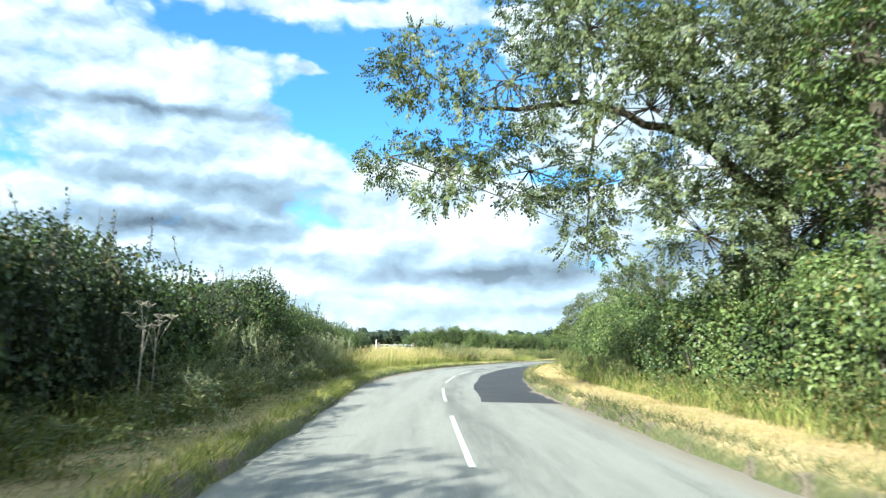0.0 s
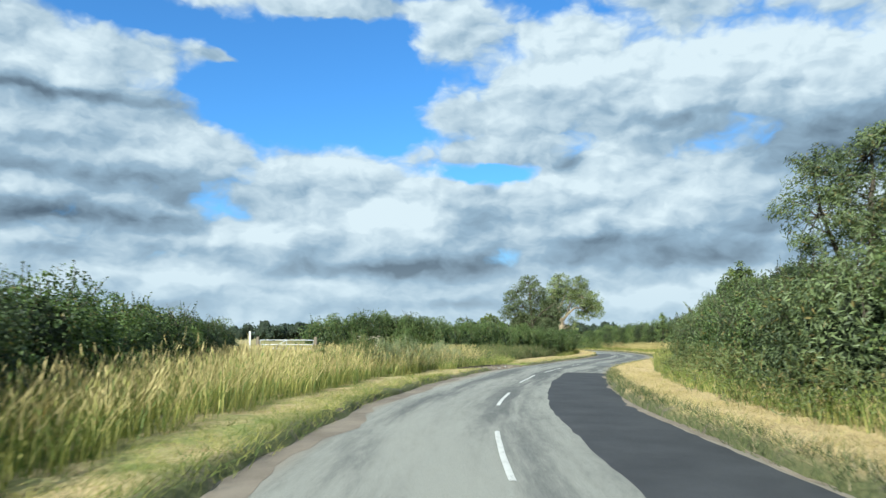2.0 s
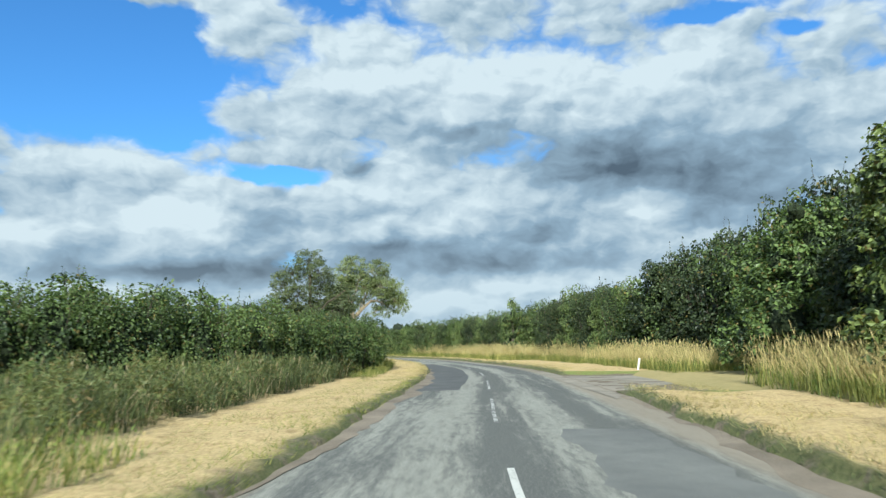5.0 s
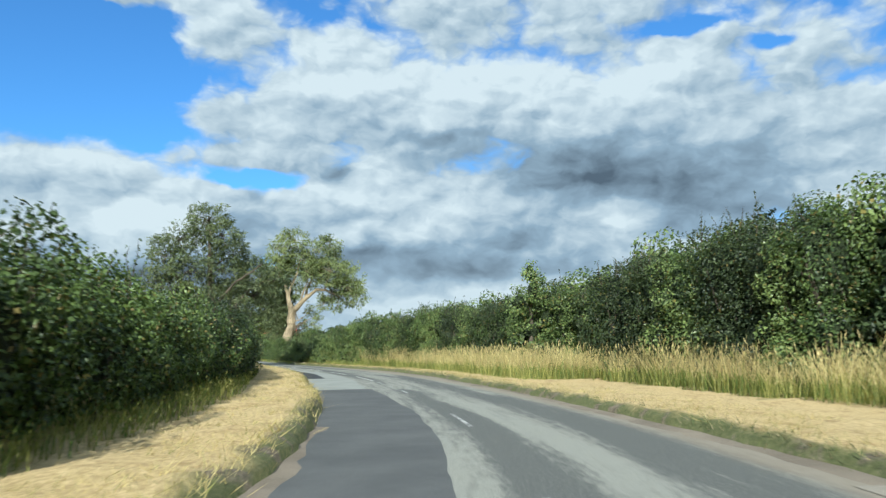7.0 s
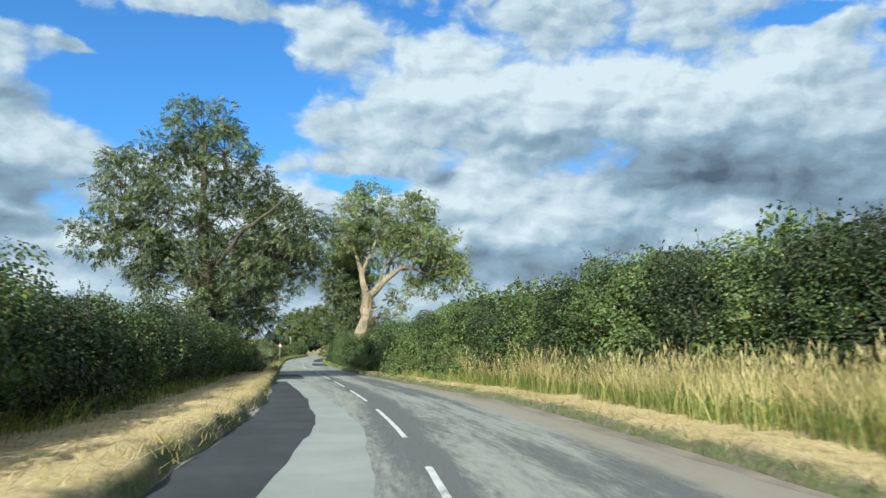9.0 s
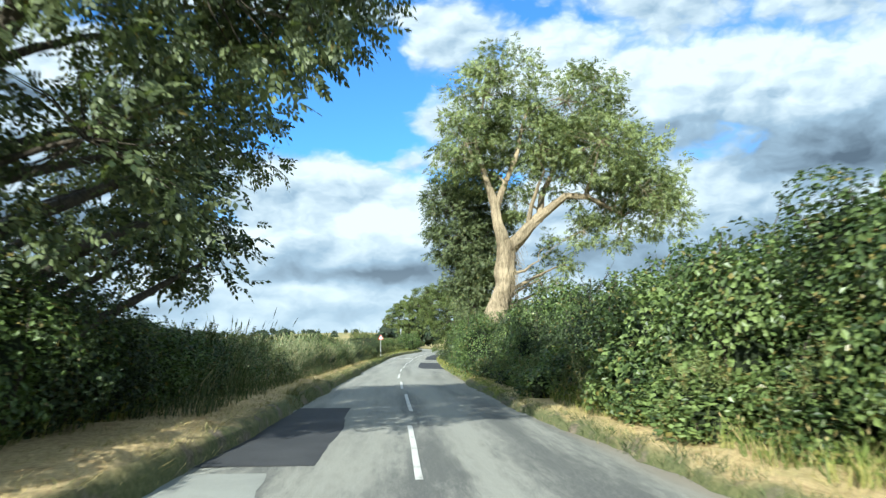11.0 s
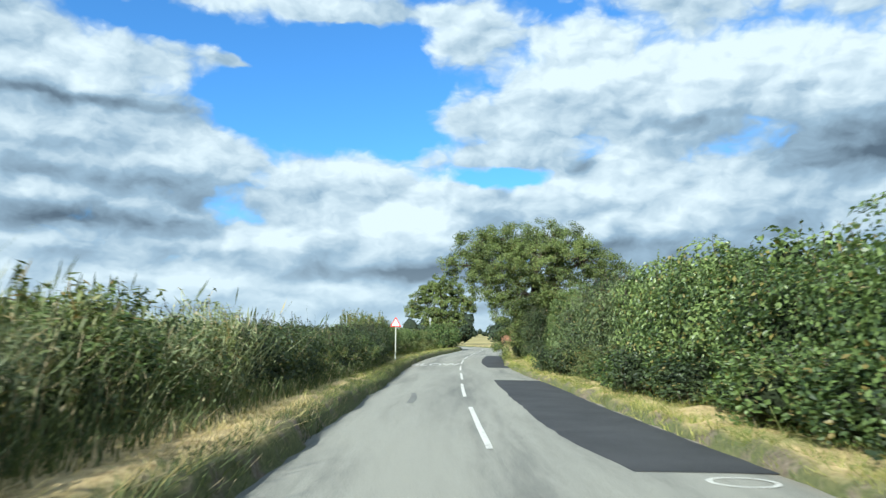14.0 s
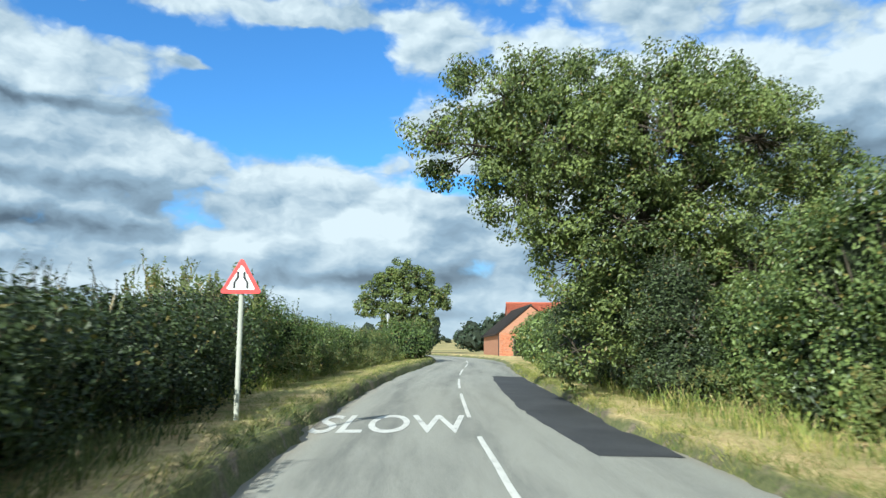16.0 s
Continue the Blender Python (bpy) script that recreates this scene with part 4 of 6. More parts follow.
def tree(label, category, x, y, stems, blobs, leaf_mat, bark_mat, leaf=(0.2, 0.09), clump=0.75, per=34, density=1.0, seed=1, twigs=True, droop=0.35, core=0.0, pinnate=0.0, gnarl=0.0):
    """A tree at x, y. stems: paths of (x, y, z, radius), relative to its foot; blobs: crown lobes (x, y, z, radius), relative too."""
    r = np.random.default_rng(seed)
    z0 = ground_z(x, y) - 0.1
    thing = holder("tree", x, y, z0, label, category, "roadside trees")
    nodes, wood = [], []
    for s in stems:
        s = np.array(s, float)
        run = np.r_[0, np.cumsum(np.linalg.norm(np.diff(s[:, :3], axis=0), axis=1))]
        u = np.linspace(0, run[-1], max(5, int(run[-1] / 0.5)))
        p = np.stack([np.interp(u, run, s[:, c]) for c in range(4)], 1)
        p[1:-1, :3] += r.normal(0, 0.035, (len(p) - 2, 3))
        if gnarl and s[0, 3] > 0.15:
            u = np.linspace(0, run[-1], max(12, int(run[-1] / 0.09)))
            p = np.stack([np.interp(u, run, s[:, c]) for c in range(4)], 1)
            p[:, 0] += 0.05 * np.sin(u * 1.9 + s[0, 2])
            v, f = tube(p[:, :3], p[:, 3], 32)
            ring = v.reshape(len(p), 32, 3)
            for a in range(len(p)):
                for b in range(32):
                    th = b * math.tau / 32
                    k = noise.noise((2.4 * math.cos(th), 2.4 * math.sin(th), u[a] * 0.9)) * 0.24 + noise.noise((6 * math.cos(th), 6 * math.sin(th), u[a] * 1.6 + 7)) * 0.12
                    ring[a, b] = p[a, :3] + (ring[a, b] - p[a, :3]) * (1 + gnarl * k)
            v = ring.reshape(-1, 3)
        else:
            v, f = tube(p[:, :3], p[:, 3] * (1 + r.normal(0, 0.05, len(p))), 12 if s[0, 3] > 0.2 else 7)
        wood.append((v, f, 0))
        nodes.append(p)
    part("trunk", mesh_of("trunk", *joined(wood)[:2], [bark_mat], smooth=True), thing)
    nodes = np.concatenate(nodes)
    crown = []
    for b in blobs:
        c, rad = np.array(b[:3], float), b[3]
        gap = np.linalg.norm(nodes[:, :3] - c, axis=1) + np.maximum(nodes[:, 2] - c[2] + 0.45 * np.linalg.norm(nodes[:, :2] - c[:2], axis=1), 0) * 3
        a = nodes[gap.argmin()]
        bend = (a[:3] + c) / 2 + np.array([r.normal(0, 0.4), r.normal(0, 0.4), 0.3 * rad])
        u = np.linspace(0, 1, 6)[:, None]
        path = a[:3] * (1 - u) ** 2 + bend * 2 * u * (1 - u) + c * u**2
        start = min(a[3] * 0.45, 0.03 + 0.022 * np.linalg.norm(c - a[:3]))
        limbs = [(*tube(path, np.linspace(start, 0.025, 6), 6), 0)]
        k = max(4, int(density * (6.5 if pinnate else 8.0) * (rad / clump) ** 2))
        d = unit(r.normal(0, 1, (k, 3)))
        cc = c + d * rad * (r.uniform(0.35, 1.08, k) ** 0.45)[:, None] * np.array([1, 1, 0.85])
        cc = cc[cc[:, 2] + z0 > 0.3]
        if twigs:
            for e in cc[:: 2]:
                limbs.append((*tube([c, (c + e) / 2 + r.normal(0, 0.08, 3), e], (0.022, 0.014, 0.005), 3), 0))
        v, f, _ = joined(limbs)
        part("limb", mesh_of("limb", v, f, [bark_mat], smooth=True), thing)
        # optional dark lump in each lobe, painted as the crown's inner shade
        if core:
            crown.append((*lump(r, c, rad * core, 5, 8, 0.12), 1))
        n = len(cc)
        if pinnate:
            per = 19
        dd = unit(r.normal(0, 1, (n, per, 3)))
        places = cc[:, None] + dd * (clump * r.uniform(0.15, 1.0, (n, per)) ** 0.6)[..., None] * np.array([0.52, 0.52, 0.38])
        facing = (dd + unit(cc - c)[:, None] * 0.5).reshape(-1, 3)
        v, f = ash_sprays(r, places.reshape(-1, 3), facing, pinnate) if pinnate else leaves(r, places.reshape(-1, 3), facing, leaf[0], leaf[1], droop)
        crown.append((v, f, 0))
    v, f, m = joined(crown)
    part("crown", mesh_of("crown", v, f, [leaf_mat, CORE], m), thing)
    return thing


# ---- the hedges ----
hedge("tall overgrown dark green hawthorn hedge on the lane bank", ["hawthorn", "blackthorn"], [(-6.0, -26, 3.2), (-6.0, 8, 3.4), (-6.1, 13, 3.5), (-6.1, 17, 3.1), (-6.1, 21, 3.4), (-6.1, 25, 3.6), (-6.1, 29, 3.4), (-6.2, 34, 3.0)], 1.25, ((0.0, 1.0), (-1.3, 1.05)))
hedge("dense green field hedge behind dry grass", ["hawthorn", "hawthorn", "blackthorn"], [(-6.4, 35, 2.9), (-6.6, 50, 2.9), (-7.0, 62, 2.9), (-7.2, 73.5, 2.7)], 1.3, ((0.0, 1.0), (-1.4, 1.0)))
hedge("clipped green hawthorn field hedge", ["hawthorn", "hawthorn", "hazel"], [(-2.4, 88.5, 3.6), (4.8, 91.2, 4.1), (9, 92.8, 3.8), (11.5, 94, 3.5), (16, 98.0, 3.4), (20, 103, 3.2)], 1.0, ((0.0, 1.0), (-1.4, 1.0)))
hedge("clipped green hawthorn hedge close to the lane", ["hawthorn", "hawthorn", "hazel"], [(20, 103, 3.2), (23.5, 108, 3.0)] + lane_knots(-6.2, (113, 2.9), (121, 2.9)), 1.25, ((0.0, 1.0), (-1.3, 1.0)))
# mostly the darkened leaf: this hedge face's shade is partly in its colour
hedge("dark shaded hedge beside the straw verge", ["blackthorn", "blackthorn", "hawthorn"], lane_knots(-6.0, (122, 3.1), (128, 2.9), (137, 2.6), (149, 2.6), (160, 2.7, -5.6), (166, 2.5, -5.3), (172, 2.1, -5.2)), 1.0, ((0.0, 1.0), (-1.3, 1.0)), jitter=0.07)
hedge("low mixed hedge with grass growing through", ["hawthorn", "pale_weeds", "weeds", "blackthorn"], lane_knots(-4.8, (172, 1.9, -5.2), (176, 1.6), (182, 1.5), (192, 1.6)), 0.95, ((0.0, 1.0), (-1.2, 1.0)), jitter=0.07)
hedge("low mixed hedge with a taller hazel bush", ["hawthorn", "pale_weeds", "weeds", "blackthorn"], lane_knots(-4.75, (192, 1.65), (196, 1.8), (200, 2.1), (203, 1.8), (212, 1.7)), 0.95, ((0.0, 1.0), (-1.2, 1.0)), jitter=0.07)
# only the darkened leaf here, so the shaded face is painted dark
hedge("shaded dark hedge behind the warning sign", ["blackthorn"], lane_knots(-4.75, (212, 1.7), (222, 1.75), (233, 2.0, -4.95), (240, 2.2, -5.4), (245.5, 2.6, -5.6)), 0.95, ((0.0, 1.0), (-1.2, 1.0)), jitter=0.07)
hedge("mixed green hedge beyond the warning sign", ["hawthorn", "hazel", "weeds"], lane_knots(-6.2, (246, 3.2), (250, 2.9), (258, 2.4), (270, 2.2), (279, 2.4)), 1.3, ((0.0, 1.0), (-1.3, 1.05)))
hedge("rounded green bush at the bend", ["far", "hawthorn"], [(56.2, 284, 3.0), (57.2, 288, 3.3), (57.0, 292, 2.8)], 1.3, ((0.0, 1.0), (-1.5, 1.0)), wide=1.2)
hedge("tall bright bushes under the overhanging tree", ["hazel", "hawthorn", "blackthorn"], lane_knots(6.6, (-4, 3.5), (6, 3.2), (12, 3.0), (20, 3.2)), 1.3, ((0.0, 1.0), (1.5, 1.3)))
hedge("dense green roadside bushes by the bend", ["hawthorn", "hazel"], lane_knots(7.2, (20, 3.3), (31, 3.3), (36, 3.9), (44, 4.4)), 1.3, ((0.0, 0.9), (1.6, 1.1)))
hedge("olive green sallow bushes by the bend", ["sallow", "sallow", "hawthorn"], lane_knots(7.0, (44, 4.0), (50, 3.3), (59, 3.6), (63, 3.4)), 1.3, ((0.0, 0.85), (1.6, 1.1)))
hedge("sallow and hawthorn thicket above ferny grass", ["sallow", "hawthorn"], lane_knots(8.6, (63, 3.8), (68, 4.1), (74, 4.8), (80, 4.4)), 1.4, ((0.0, 0.85), (1.8, 1.1)))
# mostly far_dark bushes: the thicket's inner shade is put into leaf colour
hedge("tall hazel thicket along the wood, leaves darkened for shade", ["far_dark", "far", "far_dark", "far_dark"], lane_knots(12.5, (80, 5.6, 11), (90, 7.2, 13.5), (100, 8.2, 14.5), (108, 7.8, 13.5), (116, 6.8)), 1.6, ((0.0, 0.8), (2.0, 1.15)), wide=1.35)
hedge("tall glossy green hazel hedge above dry grass", ["hazel", "hawthorn", "blackthorn"], lane_knots(10.5, (116, 5.8), (122, 6.0), (128, 5.9), (131, 5.0), (134, 5.8), (138, 4.9, 9.8), (141, 4.9, 9.0)), 1.4, ((0.0, 0.9), (1.8, 1.1)), wide=1.2)
hedge("glossy green hazel hedge above dry grass", ["hazel", "hawthorn", "hazel", "blackthorn"], lane_knots(9.2, (141, 4.6, 9.0), (148, 4.9, 8.2), (152, 5.0, 7.6), (156, 3.9, 6.8), (162, 4.3, 6.0), (169, 3.8, 5.3), (175, 3.7, 5.2)), 1.4, ((0.0, 0.9), (1.7, 1.1)), wide=1.15)
hedge("thick roadside bushes round the ash trunk", ["hawthorn", "hazel", "blackthorn"], lane_knots(4.9, (175, 3.5, 5.7), (183, 3.5, 5.2), (191, 3.7), (198, 3.3)), 1.3, ((0.0, 0.9), (1.5, 1.1)))
hedge("low bushes hiding the foot of the ash", ["hawthorn", "hazel"], [(48.0, 188.3, 2.9), (48.6, 191.2, 3.2), (49.0, 194.6, 3.0)], 0.9, ((0.0, 1.0),), wide=0.9)
hedge("dark bushes with pale bramble leaves in front", ["spire", "spire", "blackthorn"], lane_knots(5.1, (198, 3.1), (201.5, 3.9), (204, 3.8), (206, 3.1)), 1.3, ((0.0, 0.9), (1.5, 1.15)))
hedge("mixed green roadside hedge", ["hawthorn", "hazel"], lane_knots(5.1, (206, 3.2), (214, 3.3)), 1.3, ((0.0, 0.9), (1.5, 1.1)))
hedge("tall glossy pale leaved roadside bush", ["hazel"], lane_knots(5.1, (213.5, 3.4), (217, 3.7), (220.5, 3.5)), 1.1, ((0.0, 0.95), (1.5, 1.1)))
hedge("fine leaved dark olive roadside hedge", ["sallow", "sallow", "blackthorn"], lane_knots(5.2, (220.5, 3.5), (227, 3.7), (233, 3.6)), 1.1, ((0.0, 0.95), (1.5, 1.1)))
hedge("tall mixed green hedge below the leaning tree", ["hawthorn", "blackthorn", "hazel", "blackthorn"], lane_knots(6.5, (232, 3.4, 5.6), (243, 3.6), (252, 3.7), (262, 3.6), (272, 3.2, 6.2)), 1.35, ((0.0, 0.9), (1.6, 1.1)))
# added bushes in near-black leaf, standing for the deep shade below the oak
hedge("dark bushes added for the shade under the leaning oak", ["blackthorn"], lane_knots(4.7, (246, 3.4, 4.9), (252, 3.9), (258, 3.8), (263, 3.2)), 1.2, ((0.0, 1.0),), wide=0.9)
hedge("tall bright elder bush beside the leaning oak", ["hazel"], lane_knots(6.6, (238.5, 4.2), (240.5, 4.7), (243.5, 4.3)), 1.0, ((0.0, 1.0),))
hedge("pale green hedge beside the brick barn", ["far_hazel"], lane_knots(5.4, (273, 3.5), (282, 3.8), (290, 3.6)), 1.5, ((0.0, 1.0), (1.6, 1.2)), wide=1.2)
hedge("far low hedge along the bend", ["far"], [(48, 352, 2.2), (58, 345, 2.0), (66, 338, 2.0)], 1.5, ((0.0, 1.0),))

hedge("rounded bright hazel bush in the low hedge", ["hazel"], lane_knots(-4.9, (228.6, 1.8), (231.4, 2.05), (233.4, 1.8)), 1.0, ((0.0, 1.0),))
hedge("tall bright hazel bush in the low hedge", ["hazel"], lane_knots(-4.9, (198.2, 1.9), (200.4, 2.25), (202.6, 1.9)), 1.0, ((0.0, 1.0),))

# brambles and nettles along the hedge feet
def skirt(label, d, y0, y1, h, every=1.0, kinds=("weeds",)):
    x, y, z = at(y0, d)
    thing = holder("undergrowth", x, y, z, label, "undergrowth", "hedge foot")
    for yy in np.arange(y0, y1, every):
        px, py, _ = at(yy + pick.normal(0, 0.3), d + pick.normal(0, 0.3))
        bush(thing, kinds[pick.integers(len(kinds))], px, py, h * pick.uniform(0.6, 1.25), 0.62, "weed_clump", 0.05)


def umbel(x, y, h, seed):
    """A dead hogweed stem with flat heads."""
    r = np.random.default_rng(seed)
    t = holder("dead_hogweed", x, y, ground_z(x, y), "dead pale hogweed stem with flat seed heads", "weed", "dead hogweed")
    part("stem", mesh_of("stem", *tube([(0, 0, 0), (0.03, 0.02, h * 0.5), (0.05, 0.0, h * 0.85)], (0.012, 0.01, 0.007), 6), [STALK]), t)
    for k in range(4):
        a = k * 1.6 + r.uniform(0, 1)
        top = np.array([0.05 + 0.22 * math.cos(a), 0.22 * math.sin(a), h + r.uniform(-0.12, 0.12)])
        pieces = [(*tube([(0.05, 0, h * r.uniform(0.6, 0.85)), (0.05 + 0.1 * math.cos(a), 0.1 * math.sin(a), h * 0.9), top], (0.006, 0.005, 0.004), 5), 0)]
        for j in range(11):
            b = j * 0.571
            end = top + np.array([0.085 * math.cos(b), 0.085 * math.sin(b), 0.06 + 0.01 * math.sin(3 * b)])
            pieces.append((*tube([top, end], (0.003, 0.002), 3), 0))
            pieces.append((*lump(r, end, (0.018, 0.018, 0.007), 4, 5, 0.1), 0))
        v, f, _ = joined(pieces)
        part("seed_head", mesh_of("seed_head", v, f, [STALK]), t)


STALK = plain("dry_stalk", (0.50, 0.44, 0.33), 0.9)
for k, (x, y, h) in enumerate(((-4.75, 10.4, 1.75), (-4.85, 11.2, 1.6), (-5.0, 31.0, 1.7), (-4.7, 33.5, 1.5), (-5.3, 36.0, 1.6), (0.5, 63.5, 1.5), (1.2, 66.0, 1.6), (-4.8, 24.0, 1.4))):
    umbel(x, y, h, 60 + k)
skirt("nettles and cow parsley at the hedge foot", -4.9, 2, 14, 0.9)
skirt("tall pale weeds growing up the hedge face", -4.9, 12, 33, 1.5, 0.5, ("pale_weeds",))
skirt("low pale weeds on the bank", -4.3, 4, 31, 0.75, 0.7, ("pale_weeds", "weeds"))
skirt("ferny weeds below the bushes", 5.6, 8, 34, 0.95)
skirt("ferny weeds below the bushes", 5.9, 34, 64, 1.2)
skirt("long weeds below the thicket", 6.8, 64, 80, 1.1)
skirt("docks and nettles at the hedge foot", -6.7, 79, 104, 1.0, 0.6)
skirt("docks and nettles at the hedge foot", -8.2, 76, 96, 1.2, 0.8)
skirt("bright brambles below the hazel hedge", 5.0, 158, 168, 1.5, 0.7, ("low_hazel", "weeds"))
skirt("bright brambles below the hazel hedge", 4.1, 167, 180, 1.3, 0.6, ("low_hazel", "weeds"))
skirt("brambles below the hedge", 4.1, 178, 206, 1.0, 0.6, ("weeds", "low_thorn", "weeds", "low_dark"))
skirt("brambles below the hedge", 4.2, 206, 232, 1.1, 0.6, ("weeds", "low_thorn", "weeds", "low_dark"))
skirt("brambles and docks below the hedge", 5.3, 232, 264, 1.0)
skirt("tall seeding weeds and dry stems beside the verge", -5.4, 28, 34, 1.4, 0.5, ("pale_weeds",))
skirt("dull weeds growing out of the low hedge", -4.2, 176, 236, 1.2, 1.0, ("weeds", "pale_weeds", "weeds"))
skirt("tall seeding weeds below the field hedge", -7.8, 57, 68, 1.35, 0.7)
skirt("tall seeding weeds below the field hedge", -6.0, 60, 70, 1.4, 0.5, ("pale_weeds", "weeds"))
skirt("tall dull weeds in the long grass", -7.0, 58, 69, 1.5, 0.5, ("weeds", "pale_weeds"))
skirt("dry weeds below the hedge", -5.0, 250, 278, 1.1, 1.2)

# ---- the trees ----
tree("large overhanging ash tree with drooping leafy boughs", "tree", 8.6, 17.5,
     [[(0, 0, 0, 0.42), (-0.2, 0, 2.5, 0.34), (-0.5, -0.2, 5.0, 0.27), (-0.3, 0, 8.0, 0.18), (0, 0, 11, 0.08)], [(-0.4, -0.2, 4.6, 0.2), (-2.4, -0.4, 6.6, 0.13), (-5.0, -0.6, 7.4, 0.09), (-8.0, -0.6, 7.2, 0.04)], [(-5.0, -0.6, 7.4, 0.05), (-5.3, -0.8, 5.6, 0.03), (-5.4, -1.0, 3.5, 0.012)]],
     [(-9.4, -0.6, 8.2, 1.2), (-10.2, 0.6, 6.3, 0.9), (-8.7, 0.0, 5.8, 1.2), (-7.3, -1.5, 7.6, 1.5), (-6.7, -0.5, 5.7, 1.2), (-5.4, -1.5, 8.9, 1.7), (-5.0, -1.0, 5.3, 1.2), (-4.0, -1.5, 7.0, 1.7), (-5.4, -1.0, 3.9, 0.7), (-2.6, -1.5, 8.9, 1.9),
      (-2.1, -1.5, 5.6, 1.9), (-2.8, -1.5, 4.0, 1.5), (0.1, -1.5, 8.6, 2.2), (0.0, -1.5, 4.4, 2.0), (-0.7, -1.5, 6.4, 1.8), (-3, 0, 10.8, 2.0), (0.5, 0.5, 11, 2.2), (-6, 0.5, 10.5, 1.6), (2.6, 0, 6.5, 2.2), (2.4, 0, 3.5, 2.2), (2.6, 0.5, 9, 2.2)],
     LEAF_ASH_SHADE, BARK_DARK, (0.2, 0.085), 0.8, 44, 1.55, 301, pinnate=0.25)
tree("dense dark ivy clad tree above the bright bushes", "tree", 8.3, 13.4,
     [[(0, 0, 0, 0.34), (-0.1, 0, 3, 0.28), (0.1, 0, 6, 0.2), (0, 0.2, 9.5, 0.07)]],
     [(-0.3, 0, 2.6, 1.2), (0.4, -0.4, 3.8, 1.4), (-0.4, 0.2, 5.0, 1.3), (0.6, 0, 6.2, 1.5), (-0.3, 0, 7.4, 1.4), (0.4, 0.2, 8.8, 1.5), (1.6, 0, 5.0, 1.5), (1.8, 0.4, 7.4, 1.6), (1.4, -0.4, 2.8, 1.3)], LEAF_HAWTHORN, BARK_DARK, (0.13, 0.07), 0.7, 66, 1.15, 311)
# added out of view behind the start; only its shadow reaches the lane
tree("unseen ash tree behind the hedge, added for its shade", "tree", -9.6, -4.5,
     [[(0, 0, 0, 0.3), (0, 0, 3, 0.22), (0.2, 0, 6, 0.12), (0.2, 0, 8, 0.05)]],
     [(0, 0, 7.6, 1.7), (1.4, 0.6, 6.4, 1.5), (-1.4, 0, 6.2, 1.6), (0.4, -1.4, 6.0, 1.6), (0.4, 1.5, 5.4, 1.5), (0, 0, 4.6, 1.8)], LEAF_ASH, BARK_DARK, (0.2, 0.09), 0.75, 24, 0.8, 302)
tree("tall ragged ash tree over the hedge", "tree", 36.2, 166.0,
     [[(0, 0, 0, 0.45), (0.1, 0, 2.5, 0.36), (-0.2, 0, 5.5, 0.28), (-0.4, 0, 9, 0.18), (-0.6, 0, 13, 0.06)], [(0, 0, 3.0, 0.2), (2.0, -0.4, 5.5, 0.13), (3.8, -0.6, 7.6, 0.06)], [(-0.1, 0, 4.0, 0.2), (-2.0, 0, 6.5, 0.13), (-4.2, 0.4, 8.8, 0.06)], [(0, 0, 5, 0.16), (1.4, -1.8, 7, 0.1), (3.4, -3.4, 8.6, 0.05)]],
     [(-0.7, 0, 12.6, 2.0), (0.5, -0.6, 11.2, 1.9), (-2.9, 0.4, 10.8, 1.7), (-4.1, 0, 9.3, 1.9), (-5.2, 0, 6.8, 1.4), (-2.0, -0.6, 8.0, 2.1), (0.7, 0.6, 8.3, 2.2), (3.5, -0.6, 8.1, 1.7), (3.4, 0, 6.1, 2.1), (0.3, -0.8, 5.4, 2.1), (-2.3, 0.4, 5.3, 1.7), (-0.9, 0.4, 3.7, 1.7),
      (2.2, 0.4, 3.8, 1.7), (-3.4, 0.5, 6.6, 1.7), (4.6, -2.6, 7.4, 1.4), (4.6, 1.5, 6.6, 1.4), (2.0, 2.6, 10, 1.8), (3.8, 3.0, 7.2, 1.4), (2.6, 4.6, 7.0, 1.4), (2.9, 4.5, 3.7, 0.85), (3.0, 4.6, 2.8, 0.7), (2.5, 4.3, 4.8, 1.0), (2.0, 4.5, 3.2, 0.9), (1.0, 7.4, 6.0, 1.5), (2.6, 6.6, 6.4, 1.2), (3.4, 6.8, 5.4, 0.6), (0.7, 6.6, 4.6, 1.2), (1.6, 6.8, 4.0, 0.75), (1.4, 6.6, 3.1, 0.7), (0.2, 5.6, 3.6, 1.0)],
     LEAF_ASH_SHADE, BARK_DARK, (0.22, 0.10), 0.85, 46, 1.65, 303, pinnate=0.28)
